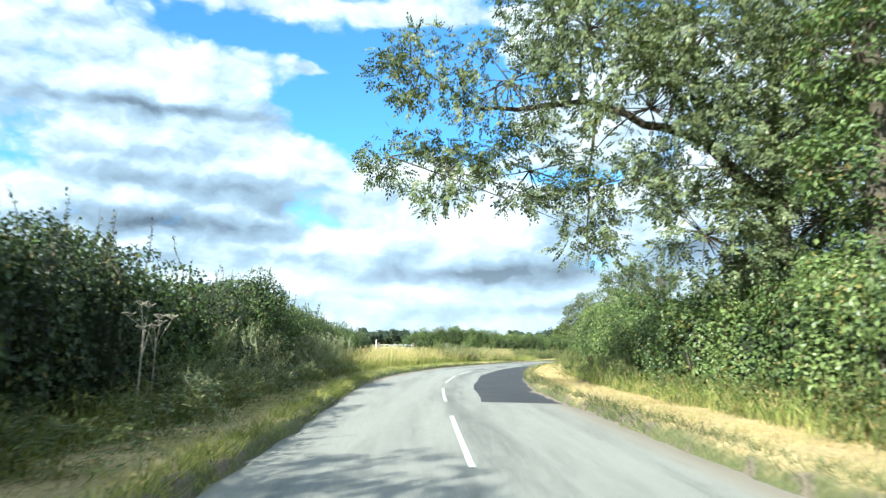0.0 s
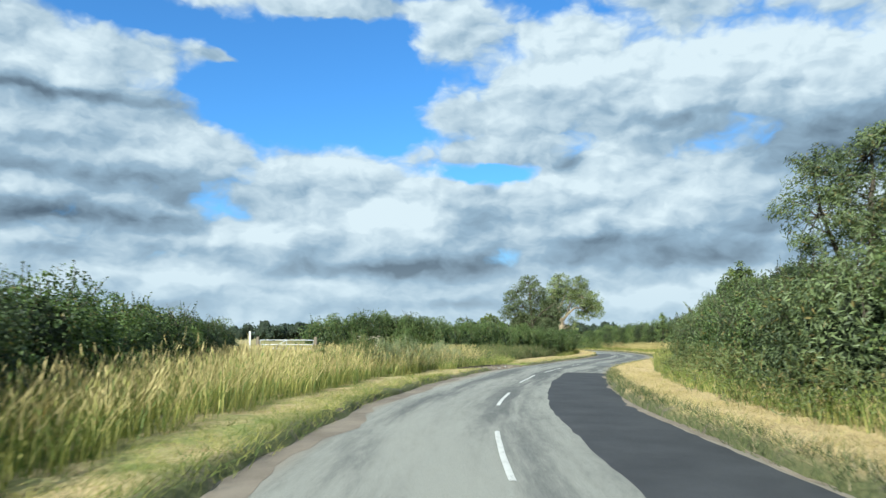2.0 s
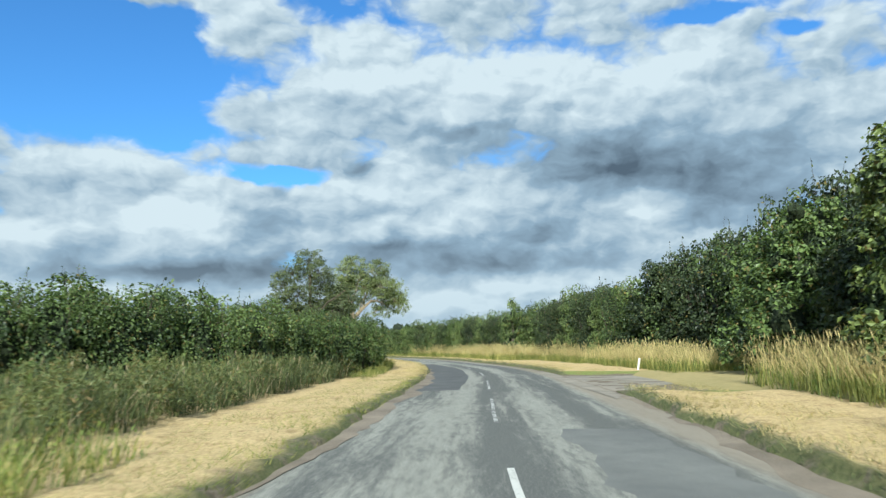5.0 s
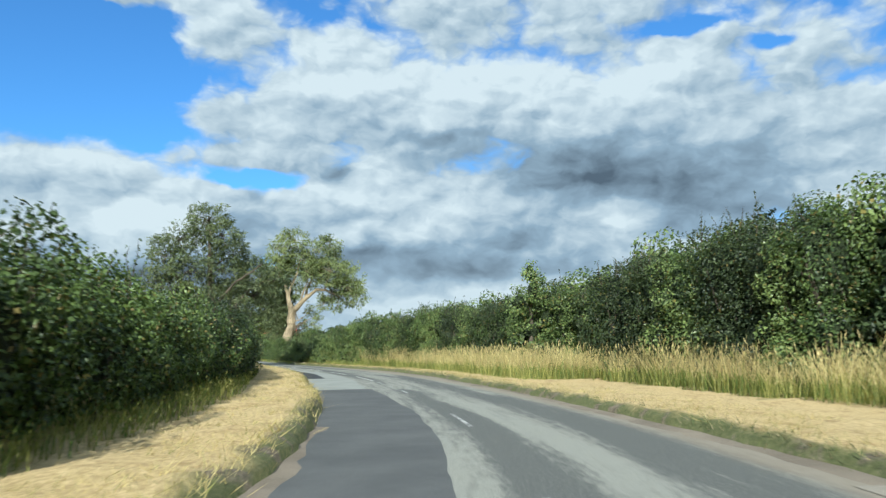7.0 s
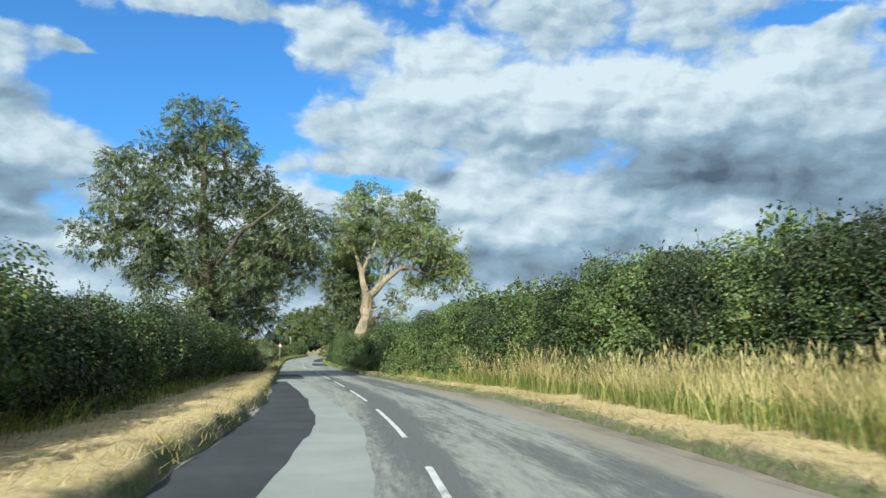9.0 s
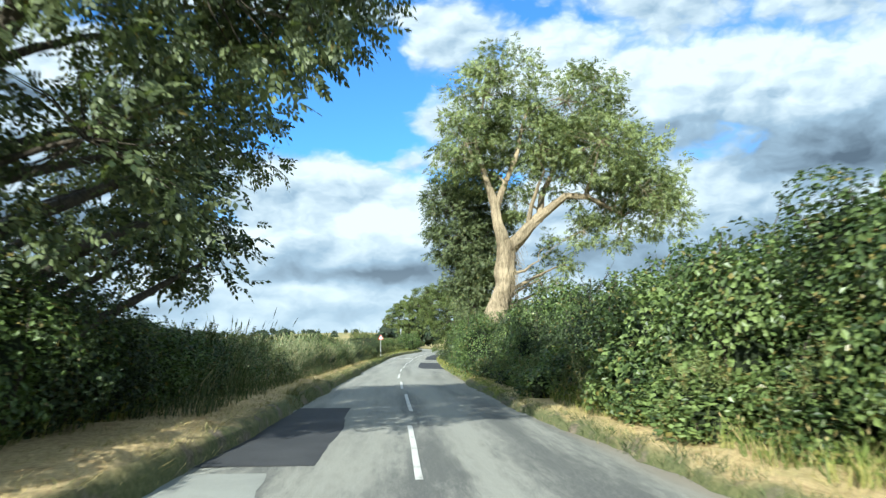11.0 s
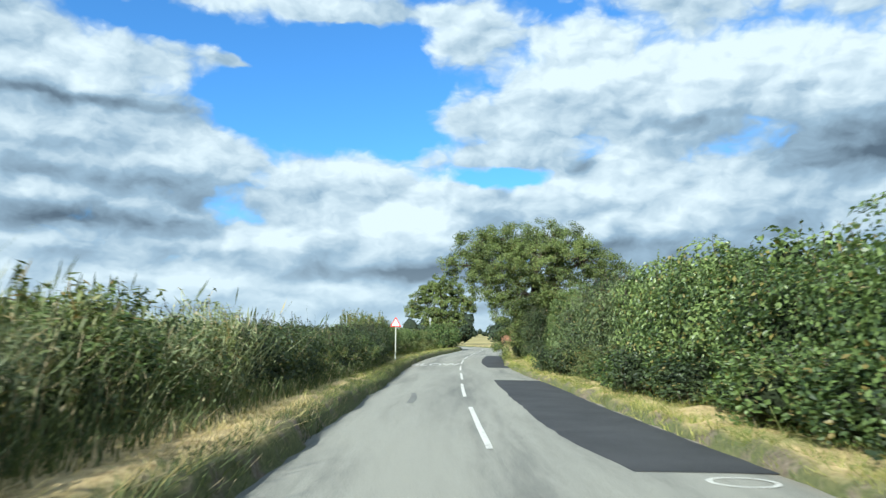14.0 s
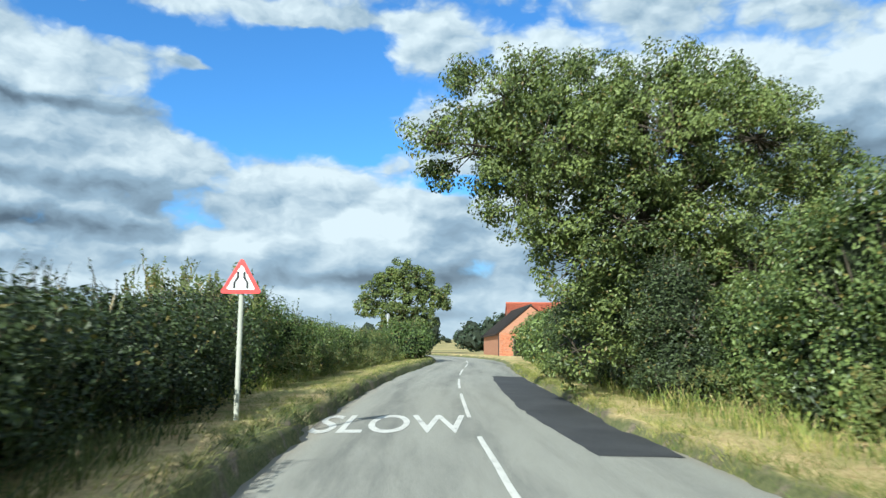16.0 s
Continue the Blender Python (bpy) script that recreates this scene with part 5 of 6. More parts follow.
old_ash = tree("old ash tree with a pale barkless leaning trunk", "tree", 49.6, 193.0,
     [[(0, 0, 0, 0.72), (0.1, 0, 1.4, 0.62), (0.25, 0, 3.0, 0.55), (0.7, 0, 4.6, 0.46), (0.8, 0, 6.2, 0.46), (0.85, 0, 6.8, 0.40)], [(0.7, 0, 6.3, 0.34), (0.35, 0, 7.6, 0.27), (0.25, 0, 8.7, 0.22), (-0.4, 0, 10.2, 0.13), (-0.8, 0, 12, 0.07), (-0.4, 0, 14.5, 0.04)],
      [(0.25, 0, 8.6, 0.17), (0.9, 0.2, 10, 0.13), (1.5, 0.2, 11.9, 0.1), (2.0, 0, 14, 0.05)], [(0.9, 0, 6.4, 0.36), (1.9, -0.1, 7.5, 0.28), (2.8, -0.2, 8.3, 0.22), (3.9, 0, 9.3, 0.17), (5.2, 0, 9.3, 0.13), (7.2, 0.2, 8.4, 0.07)], [(2.4, -0.2, 7.9, 0.2), (3.0, 0.6, 9.6, 0.14), (4.0, 0.8, 12.0, 0.07)],
      [(1.9, 0, 7.5, 0.15), (2.0, -0.5, 8.8, 0.1), (2.6, -0.8, 10.4, 0.05)], [(0.9, 0, 5.0, 0.1), (1.7, -0.3, 5.3, 0.07), (2.4, -0.3, 5.8, 0.03)]],
     [(-0.3, 0, 14.4, 2.2), (-1.3, 0, 11.8, 1.8), (2.0, 0.5, 13.0, 2.2), (4.1, 0, 14.4, 2.3), (5.6, 0, 15.2, 1.8), (6.3, 0, 12.1, 2.3), (8.4, 0, 11.3, 2.0), (3.9, 0.6, 10.4, 1.4), (6.2, 0.4, 9.2, 1.6), (9.0, 0, 8.7, 2.0), (-1.6, 0.6, 11.2, 1.4), (-1.0, 1.0, 13.0, 1.8), (0.4, 1.6, 10.5, 1.5), (1.6, 1.2, 9.2, 1.3), (0.8, 0, 15.6, 2.0), (2.2, -0.6, 11.6, 1.7), (4.4, 0, 12.2, 1.9), (7.4, 0, 10.2, 1.8), (9.6, 0.2, 9.9, 1.5), (5.2, 0.6, 7.6, 1.2), (7.0, 0, 7.6, 1.2), (3.7, 1.5, 6.8, 0.85), (4.3, 1.5, 5.9, 0.9), (3.0, 1.5, 5.0, 0.85), (4.1, 1.6, 4.9, 0.8), (1.5, 2.5, 12.0, 2.0), (5.0, -2.4, 11.6, 2.0), (7.6, -1.4, 9.6, 1.6)],
     LEAF_ASH, BARK_ASH, (0.22, 0.095), 0.85, 44, 1.35, 304, pinnate=0.29, gnarl=1.4)
tree("slender ash tree with a dense ivy clad trunk", "tree", 49.7, 196.6,
     [[(0, 0, 0, 0.3), (-0.3, 0, 3, 0.24), (-0.6, 0, 6, 0.16), (-1.2, 0, 9.5, 0.06)]],
     [(0.0, 0.3, 1.6, 1.0), (0.0, 0.3, 3.2, 1.1), (-0.6, 0.3, 4.6, 1.3), (-0.6, 0, 6.0, 1.7), (-1.3, 0, 7.4, 1.7), (-1.3, 0, 8.9, 1.6), (-2.0, 0, 9.8, 1.2), (0.3, 0, 7.6, 1.5), (-0.6, 0.5, 10.6, 1.6), (0.6, 0, 4.8, 1.3), (0.7, 0.3, 6.2, 1.4), (0.2, 0, 9.2, 1.6), (-0.4, 0.4, 7.0, 1.6), (0.4, 0.2, 2.4, 1.3)], LEAF_ASH_SHADE, BARK_DARK, (0.2, 0.1), 0.75, 44, 2.5, 309, pinnate=0.25)
tree("broad oak leaning over the lane, leafy to the ground", "tree", 58.6, 248.5,
     [[(0, 0, 0, 0.5), (-0.2, 0, 2.5, 0.42), (-0.8, 0, 4.6, 0.32), (-0.8, 0, 7.5, 0.16), (-0.6, 0, 9, 0.07)], [(-0.6, 0, 3.8, 0.2), (-2.6, -0.5, 5.6, 0.11), (-4.6, -0.8, 6.4, 0.05), (-6.8, -1.0, 6.3, 0.012)], [(-0.6, 0, 4.4, 0.2), (1.4, 0.4, 6.2, 0.13), (3.2, 0.4, 7.2, 0.06)]],
     [(-3.4, 0, 8.4, 1.3), (-1.8, 0.6, 8.3, 1.6), (-0.1, -0.6, 8.4, 1.6), (1.6, 0, 8.2, 1.5), (-4.9, -0.6, 7.8, 1.5), (-5.6, 0, 6.4, 1.3), (-3.5, -1.4, 6.5, 1.8), (-0.7, -1.6, 6.7, 2.1), (2.1, -0.8, 7.0, 1.9), (3.8, 0, 6.7, 1.4), (-4.4, -0.6, 5.4, 1.4), (-1.9, -1.2, 4.5, 1.6), (0.6, -1.0, 5.0, 1.7),
      (-2.8, -0.4, 3.6, 1.3), (-3.4, -0.4, 4.6, 1.2), (-1.4, -0.8, 2.1, 1.5), (-3.0, -0.4, 1.3, 1.0), (0, 2, 7, 2.2), (-3, 2.0, 7.4, 1.9), (-6.9, -0.8, 6.7, 0.6), (1.5, -1.4, 3.4, 1.5), (5.2, 0, 5.6, 1.6), (4.6, 0.5, 4.0, 1.6), (0.5, 0, 3.2, 1.8), (2.2, 0, 2.6, 1.8), (3.3, 0, 4.6, 1.7), (-0.6, 0.4, 3.6, 1.6)],
     LEAF_OAK, BARK_DARK, (0.112, 0.062), 0.8, 105, 1.85, 305)
tree("round crowned oak beyond the bend", "tree", 60.0, 319.0,
     [[(0, 0, 0, 0.45), (0, 0, 3, 0.36), (0.2, 0, 6, 0.22), (0, 0, 10, 0.08)]],
     [(0.1, 0, 10.3, 1.9), (-1.6, 0.4, 8.9, 2.0), (1.9, 0, 9.0, 2.0), (-3.3, 0, 7.5, 1.9), (0.5, -1.0, 6.8, 2.2), (4.0, 0, 7.7, 1.9), (4.7, 0, 6.6, 1.3), (-4.3, 0, 5.8, 1.5), (-1.6, -1, 4.8, 1.9), (2.3, -0.6, 4.5, 2.0), (-0.2, -0.6, 3.0, 1.9)],
     LEAF_OAK, BARK_DARK, (0.27, 0.17), 1.0, 46, 1.6, 306, twigs=False, core=0.3)
tree("pale grey green willow behind the bushes", "tree", 12.9, 47.6,
     [[(0, 0, 0, 0.16), (-0.2, 0, 2.5, 0.12), (0, 0, 5.0, 0.07), (0.2, 0, 6.8, 0.03)], [(-0.1, 0, 2.2, 0.08), (-1.2, 0.2, 4.4, 0.05), (-1.4, 0.2, 6.0, 0.02)]],
     [(0.8, 0, 6.7, 0.9), (0, 0, 6.3, 1.0), (-1.1, 0, 5.8, 0.9), (-1.5, 0, 4.7, 1.0), (0.4, 0, 5.1, 1.3), (2.0, 0, 5.8, 1.2), (2.8, 0.5, 6.2, 1.0), (0, 0, 3.8, 1.5), (1.6, 0, 4.2, 1.5)], LEAF_OLIVE, BARK_DARK, (0.16, 0.035), 0.65, 70, 1.7, 307)
# trees in LEAF_DARK carry the wood's under-canopy shade in their colour
for k, (x, y, h, rad, mat) in enumerate(((30.0, 83.0, 7.6, 2.3, LEAF_OAK), (34.4, 87.5, 6.7, 2.1, LEAF_DARK), (35.5, 91.5, 7.0, 2.1, LEAF_HAWTHORN), (37.0, 82.5, 7.6, 2.2, LEAF_DARK), (40.5, 88.5, 8.4, 2.4, LEAF_DARK), (42.5, 94, 8.6, 2.4, LEAF_DARK), (46.5, 95.5, 9.0, 2.4, LEAF_HAWTHORN), (38.3, 94.6, 7.3, 2.1, LEAF_HAWTHORN), (44.5, 109.5, 7.0, 2.0, LEAF_DARK), (41.5, 96.6, 8.2, 2.0, LEAF_DARK), (48.5, 107.5, 7.0, 2.0, LEAF_OAK), (52.0, 116.0, 7.4, 1.9, LEAF_HAWTHORN),
                                             (56.5, 122.5, 8.2, 2.1, LEAF_OAK), (22.8, 72.5, 5.2, 1.5, LEAF_BRIGHT), (50.0, 126.0, 6.2, 1.5, LEAF_BRIGHT), (46.4, 132.0, 6.0, 1.4, LEAF_BRIGHT), (54.0, 99, 9.5, 2.5, LEAF_HAWTHORN), (60, 112, 9, 2.5, LEAF_OAK))):
    q = np.random.default_rng(700 + k)
    lobes = [(q.normal(0, rad * 0.6 * (1.15 - f)) , q.normal(0, rad * 0.6 * (1.15 - f)), h * f, rad * g) for f, g in ((0.9, 0.42), (0.84, 0.5), (0.74, 0.62), (0.7, 0.6), (0.62, 0.66), (0.55, 0.8), (0.48, 0.75), (0.38, 0.8), (0.3, 0.75), (0.2, 0.75))]
    tree("young green woodland tree at the field edge", "tree", x, y, [[(0, 0, 0, 0.16), (0, 0, h * 0.4, 0.11), (0.2, 0.1, h * 0.85, 0.03)]], lobes, mat, BARK_DARK, (0.13, 0.085) if mat is LEAF_BRIGHT else (0.19, 0.12), 0.75, 40 if mat is LEAF_BRIGHT else 28, 1.15, 800 + k, twigs=False, core=0.36)


# sprays of dead twigs on the pale trunk
r = np.random.default_rng(88)
spray = []
for _ in range(170):
    z = r.uniform(3.4, 7.0)
    a = r.uniform(-1.9, 0.7)
    s0 = np.array([np.interp(z, (3.0, 4.6, 6.8), (0.25, 0.7, 0.85)) + 0.40 * math.cos(a), 0.43 * math.sin(a), z])
    out = np.array([math.cos(a) + r.normal(0, 0.4), math.sin(a) + r.normal(0, 0.4), r.uniform(-0.2, 0.6)]) * r.uniform(0.15, 0.5)
    hang = np.array([r.normal(0, 0.12), r.normal(0, 0.12), -r.uniform(0.2, 1.1)])
    u = np.linspace(0, 1, 6)[:, None]
    spray.append((*tube(s0 + out * u * (1.6 - 0.6 * u) + hang * u**2 + r.normal(0, 0.025, (6, 3)) * u, np.linspace(0.015, 0.004, 6), 3), 0))
v, f, _ = joined(spray)
part("tangle", mesh_of("tangle", v, f, [BARK_ASH]), old_ash, "dead pale twigs sprouting from the trunk")


# ---- grass ----
def blades(name, places, heights, width, mat, seed, lean=0.25, label="", category="grass", heads=0.0, base_mat=None):
    """Grass as blades: long ones bend half way up and may carry a seed head, short ones are one tapering quad."""
    r = np.random.default_rng(seed)
    n = len(places)
    a = r.uniform(0, 2 * np.pi, n)
    across = np.c_[np.cos(a), np.sin(a), np.zeros(n)] * (width * r.uniform(0.6, 1.5, n))[:, None]
    tilt = np.c_[r.normal(0.05, lean, n), r.normal(0.05, lean, n), np.ones(n)]
    h = heights[:, None]
    top = places + (tilt * np.array([1.7, 1.7, 1.0])) * h
    if not heads:
        verts = np.stack([places - across, places + across, top + across * 0.2, top - across * 0.2], 1).reshape(-1, 3)
        return tagged(new(name, mesh_of(name, verts, np.arange(4 * n).reshape(n, 4), [mat])), label, category, kind="stuff")
    mid_p = places + tilt * h * 0.5
    verts = np.stack([places - across, places + across, mid_p + across * 0.8, mid_p - across * 0.8, top + across * 0.15, top - across * 0.15], 1)
    k = np.arange(n) * 6
    faces = np.concatenate([np.stack([k, k + 1, k + 2, k + 3], 1), np.stack([k + 3, k + 2, k + 4, k + 5], 1)])
    which = np.r_[np.zeros(n), np.ones(n)]
    verts = verts.reshape(-1, 3)
    m = r.random(n) < heads
    t, hh = top[m], heights[m][:, None]
    s = np.c_[np.cos(a[m]), np.sin(a[m]), np.zeros(m.sum())] * 0.013
    up = unit(tilt[m]) * hh * 0.15
    hv = np.stack([t - up * 0.2, t + up * 0.4 + s, t + up, t + up * 0.4 - s], 1).reshape(-1, 3)
    faces = np.concatenate([faces, len(verts) + np.arange(len(hv)).reshape(-1, 4)])
    which = np.r_[which, np.ones(m.sum())]
    verts = np.concatenate([verts, hv])
    return tagged(new(name, mesh_of(name, verts, faces, [base_mat or mat, mat], which)), label, category, kind="stuff")


def drift(p, lo, hi, r):
    """Heights that rise and fall in drifts across the ground."""
    w = np.array([noise.noise((float(x) * 0.55, float(y) * 0.55, 3.0)) + 0.6 * noise.noise((float(x) * 1.7, float(y) * 1.7, 9.0)) for x, y in p[:, :2]])
    return (lo + (hi - lo) * np.clip(0.5 + 0.6 * w, 0, 1)) * r.uniform(0.65, 1.2, len(p))


def strip_places(r, y0, y1, n, d_lo, d_hi, sign, clumpy=0.0):
    """Random places on the ground beside the lane, d_lo to d_hi metres out from its edge."""
    i0, i1 = row_at(y0), row_at(y1)
    i = r.integers(i0, i1, n)
    out = r.uniform(0, 1, n) * (d_hi - d_lo) + d_lo
    if clumpy:
        keep = np.array([noise.noise((float(S[a]) * 0.8, float(o) * 0.8, sign)) > -clumpy * r.random() for a, o in zip(i, out)])
        i, out = i[keep], out[keep]
    e = np.where(sign > 0, RIGHT[i], LEFT[i]) + out
    p = MID[i] + SIDE[i] * (sign * e)[:, None] + WAY[i] * r.uniform(-0.3, 0.3, len(i))[:, None]
    z = base_z(p[:, 1]) + np.interp(out, [q[0] for q in PROFILE], [q[1] for q in PROFILE]) * bank(p[:, 1], sign) - 0.02
    return np.c_[p, z], out


def open_verge(p, out, sign):
    """Leaves out the side track and the pull-in."""
    if sign > 0:
        return ~((p[:, 1] > 90) & (p[:, 1] < 101.5) & (p[:, 0] > 24))
    return ~((p[:, 1] > 69.6) & (p[:, 1] < 76.4) & (out < 2.0))


g = np.random.default_rng(5)
for sign, spans in ((-1, ((0, 60, 26000, GRASS_MIX), (60, 100, 12000, GRASS_MIX), (100, 175, 22000, GRASS_DRY), (175, 212, 13000, GRASS_DRY), (212, 285, 24000, GRASS_MIX))), (1, ((4, 64, 24000, GRASS_DRY), (64, 112, 20000, GRASS_DRY), (112, 178, 20000, GRASS_DRY), (178, 275, 32000, GRASS_MIX)))):
    for y0, y1, n, mat in spans:
        p, out = strip_places(g, y0, y1, n, 0.12, 2.6, sign, 0.5)
        ok = open_verge(p, out, sign)
        p, out = p[ok], out[ok]
        blades("verge_grass", p, g.uniform(0.06, 0.19, len(p)) * (0.7 if 60 <= y0 < 170 else 1.0) * np.interp(out, (0, 0.6, 1.4), (1.5, 1.1, 0.75)), 0.0042, mat, int(y0) + 1000 + sign, 0.8, "short mown verge grass, mostly straw coloured")
        p, out = strip_places(g, y0, y1, n // 2, -0.02, 0.4, sign, 0.9)
        ok = open_verge(p, out, sign)
        p = p[ok]
        thin = (p[:, 1] > 30) & (p[:, 1] < 175) if sign < 0 else (p[:, 1] > 64) & (p[:, 1] < 160)
        p = p[~thin | (g.random(len(p)) < 0.3)]
        # the darkened grass on some edges repeats the shade of the lip
        blades("verge_grass", p, g.uniform(0.04, 0.15 if y0 >= 60 else 0.24, len(p)), 0.006, GRASS_MIX if sign > 0 and y0 > 170 else GRASS_DULL_SHADED if y0 > 170 or sign > 0 else GRASS_DRY if y0 > 90 else GRASS_MIX, int(y0) + 2000 + sign, 0.45, "tufted grass along the edge of the lane")

# below hedges the dull grass has the hedge's shade in its colour
for y0, y1, n, lo, hi, sign, h0, h1, mat, label in ((31, 64, 26000, 1.9, 8.5, -1, 0.6, 1.25, GRASS_DRY, "long seeding meadow grass beside the lane"), (30, 64, 17000, 1.8, 8.5, -1, 0.5, 1.1, GRASS_MIX, "long green meadow grass beside the lane"), (62, 80, 6000, 2.4, 10.5, -1, 0.5, 1.1, GRASS_MIX, "long seeding meadow grass below the hedge"), (61, 80, 15000, 2.4, 10.5, -1, 0.5, 1.0, GRASS_DULL_SHADED, "rank grey green grass below the hedge"), (80, 104, 20000, 3.3, 8.5, -1, 0.5, 1.1, GRASS_DULL_SHADED, "rank dull grass and docks below the hedge"), (66, 80, 5000, 1.6, 3.0, -1, 0.25, 0.6, GRASS_GREEN, "rank green grass behind the pull-in"), (80, 93, 16000, 4.0, 9.5, 1, 0.8, 1.5, GRASS_DRY, "tall golden grass below the wood"),
                                                    (101, 126, 30000, 4.6, 9.5, 1, 0.7, 1.35, GRASS_DRY, "tall dry golden grass below the hazel hedge"), (126, 160, 34000, 1.7, 6.0, 1, 0.7, 1.35, GRASS_DRY, "tall dry golden grass below the hazel hedge"),
                                                    (60, 82, 14000, 2.2, 5.2, 1, 0.5, 1.0, GRASS_MIX, "ferny green grass below the thicket"), (8, 60, 18000, 2.0, 3.4, 1, 0.25, 0.7, GRASS_GREEN, "rough grass at the foot of the bushes"),
                                                    (2, 40, 16000, 1.6, 2.8, -1, 0.2, 0.65, GRASS_MIX, "rough grass at the hedge foot"), (100, 175, 14000, 2.0, 3.2, -1, 0.15, 0.5, GRASS_MIX, "rough grass at the hedge foot"),
                                                    (170, 240, 20000, 0.85, 2.0, -1, 0.15, 0.5, GRASS_DULL_SHADED, "rough dull grass at the hedge foot"), (172, 240, 6000, 1.5, 3.4, -1, 0.9, 1.6, GRASS_DULL_SHADED, "tall seeding grass growing through the low hedge"), (172, 214, 9000, 1.5, 3.2, -1, 0.8, 1.5, GRASS_PALE, "tall pale grass growing through the low hedge"), (156, 178, 7000, 0.9, 2.6, 1, 0.2, 0.65, GRASS_GREEN, "rough green grass at the hedge foot"), (240, 285, 6000, 1.9, 3.2, -1, 0.2, 0.6, GRASS_GREEN, "rough grass at the hedge foot"), (176, 275, 14000, 1.2, 2.2, 1, 0.2, 0.6, GRASS_GREEN, "rough grass at the hedge foot")):
    p, out = strip_places(g, y0, y1, int(n * 0.66), lo, hi, sign, 0.6)
    ok = open_verge(p, out, sign) if hi < 4.5 else np.ones(len(p), bool)
    p = p[ok]
    blades("tall_grass", p, drift(p, h0, h1, g), 0.0075, mat, int(y0 * 3) + int(h0 * 50) + 4000 + sign, 0.2, label, "grass", 0.35, mat if mat in (GRASS_DULL_SHADED, GRASS_PALE) else GRASS_MIX)
p, out = strip_places(g, 216.0, 217.6, 260, 1.2, 1.9, 1)
blades("tall_grass", p, g.uniform(0.5, 1.05, len(p)), 0.008, GRASS_DRY, 4980, 0.22, "dry pale grass tuft beside the verge", "grass", 0.4)
# the hayfield behind the gate
n = 22000
p = np.c_[g.uniform(-7, 9, n), g.uniform(60, 90, n), np.full(n, 0.12)]
blades("tall_grass", p[p[:, 0] < (p[:, 1] - 62) * 0.5 + 1], g.uniform(0.6, 1.15, n)[p[:, 0] < (p[:, 1] - 62) * 0.5 + 1], 0.011, GRASS_DRY, 4990, 0.15, "dry hay grass in front of the field gate", "grass", 0.4)


# ---- far woods on the skyline ----
def far_wood(label, spots, seed, mat):
    r = np.random.default_rng(seed)
    pieces = []
    for x, y, h in spots:
        i, j = int(np.argmin(np.abs(gx - x))), int(np.argmin(np.abs(gy - y)))
        z = GZ[j, i]
        for _ in range(5):
            c = np.array([x + r.normal(0, h * 0.35), y + r.normal(0, h * 0.3), z + h * r.uniform(0.3, 0.72)])
            # dark lump behind the leaves, shade put into its colour
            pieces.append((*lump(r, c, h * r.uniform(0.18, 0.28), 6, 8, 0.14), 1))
            d = unit(r.normal(0, 1, (44, 3)))
            v, f = leaves(r, c + d * h * 0.30 * r.uniform(0.75, 1.12, 44)[:, None], d, h * 0.12, h * 0.085)
            pieces.append((v, f, 0))
    v, f, m = joined(pieces)
    return tagged(new("far_wood", mesh_of("far_wood", v, f, [mat, core_material("far_wood_inner_shade", (0.03, 0.042, 0.024))], m)), label, "woodland", kind="stuff")


q = np.random.default_rng(41)
far_wood("dark distant wood on the skyline", [(q.uniform(-60, -5), q.uniform(330, 400), q.uniform(6, 9)) for _ in range(26)], 42, LEAF_FAR)
far_wood("distant hedgerow trees on the low ridge", [(q.uniform(-700, 900), q.uniform(850, 1250), q.uniform(8, 13)) for _ in range(150)], 43, LEAF_FAR)
far_wood("dark distant wood beyond the farm", [(q.uniform(62, 150), q.uniform(420, 520), q.uniform(9, 14)) for _ in range(30)], 44, LEAF_FAR)
far_wood("distant field hedge and trees", [(x, 440 + q.normal(0, 10), q.uniform(4, 7)) for x in np.arange(-260, 20, 7.0)], 45, LEAF_FAR)


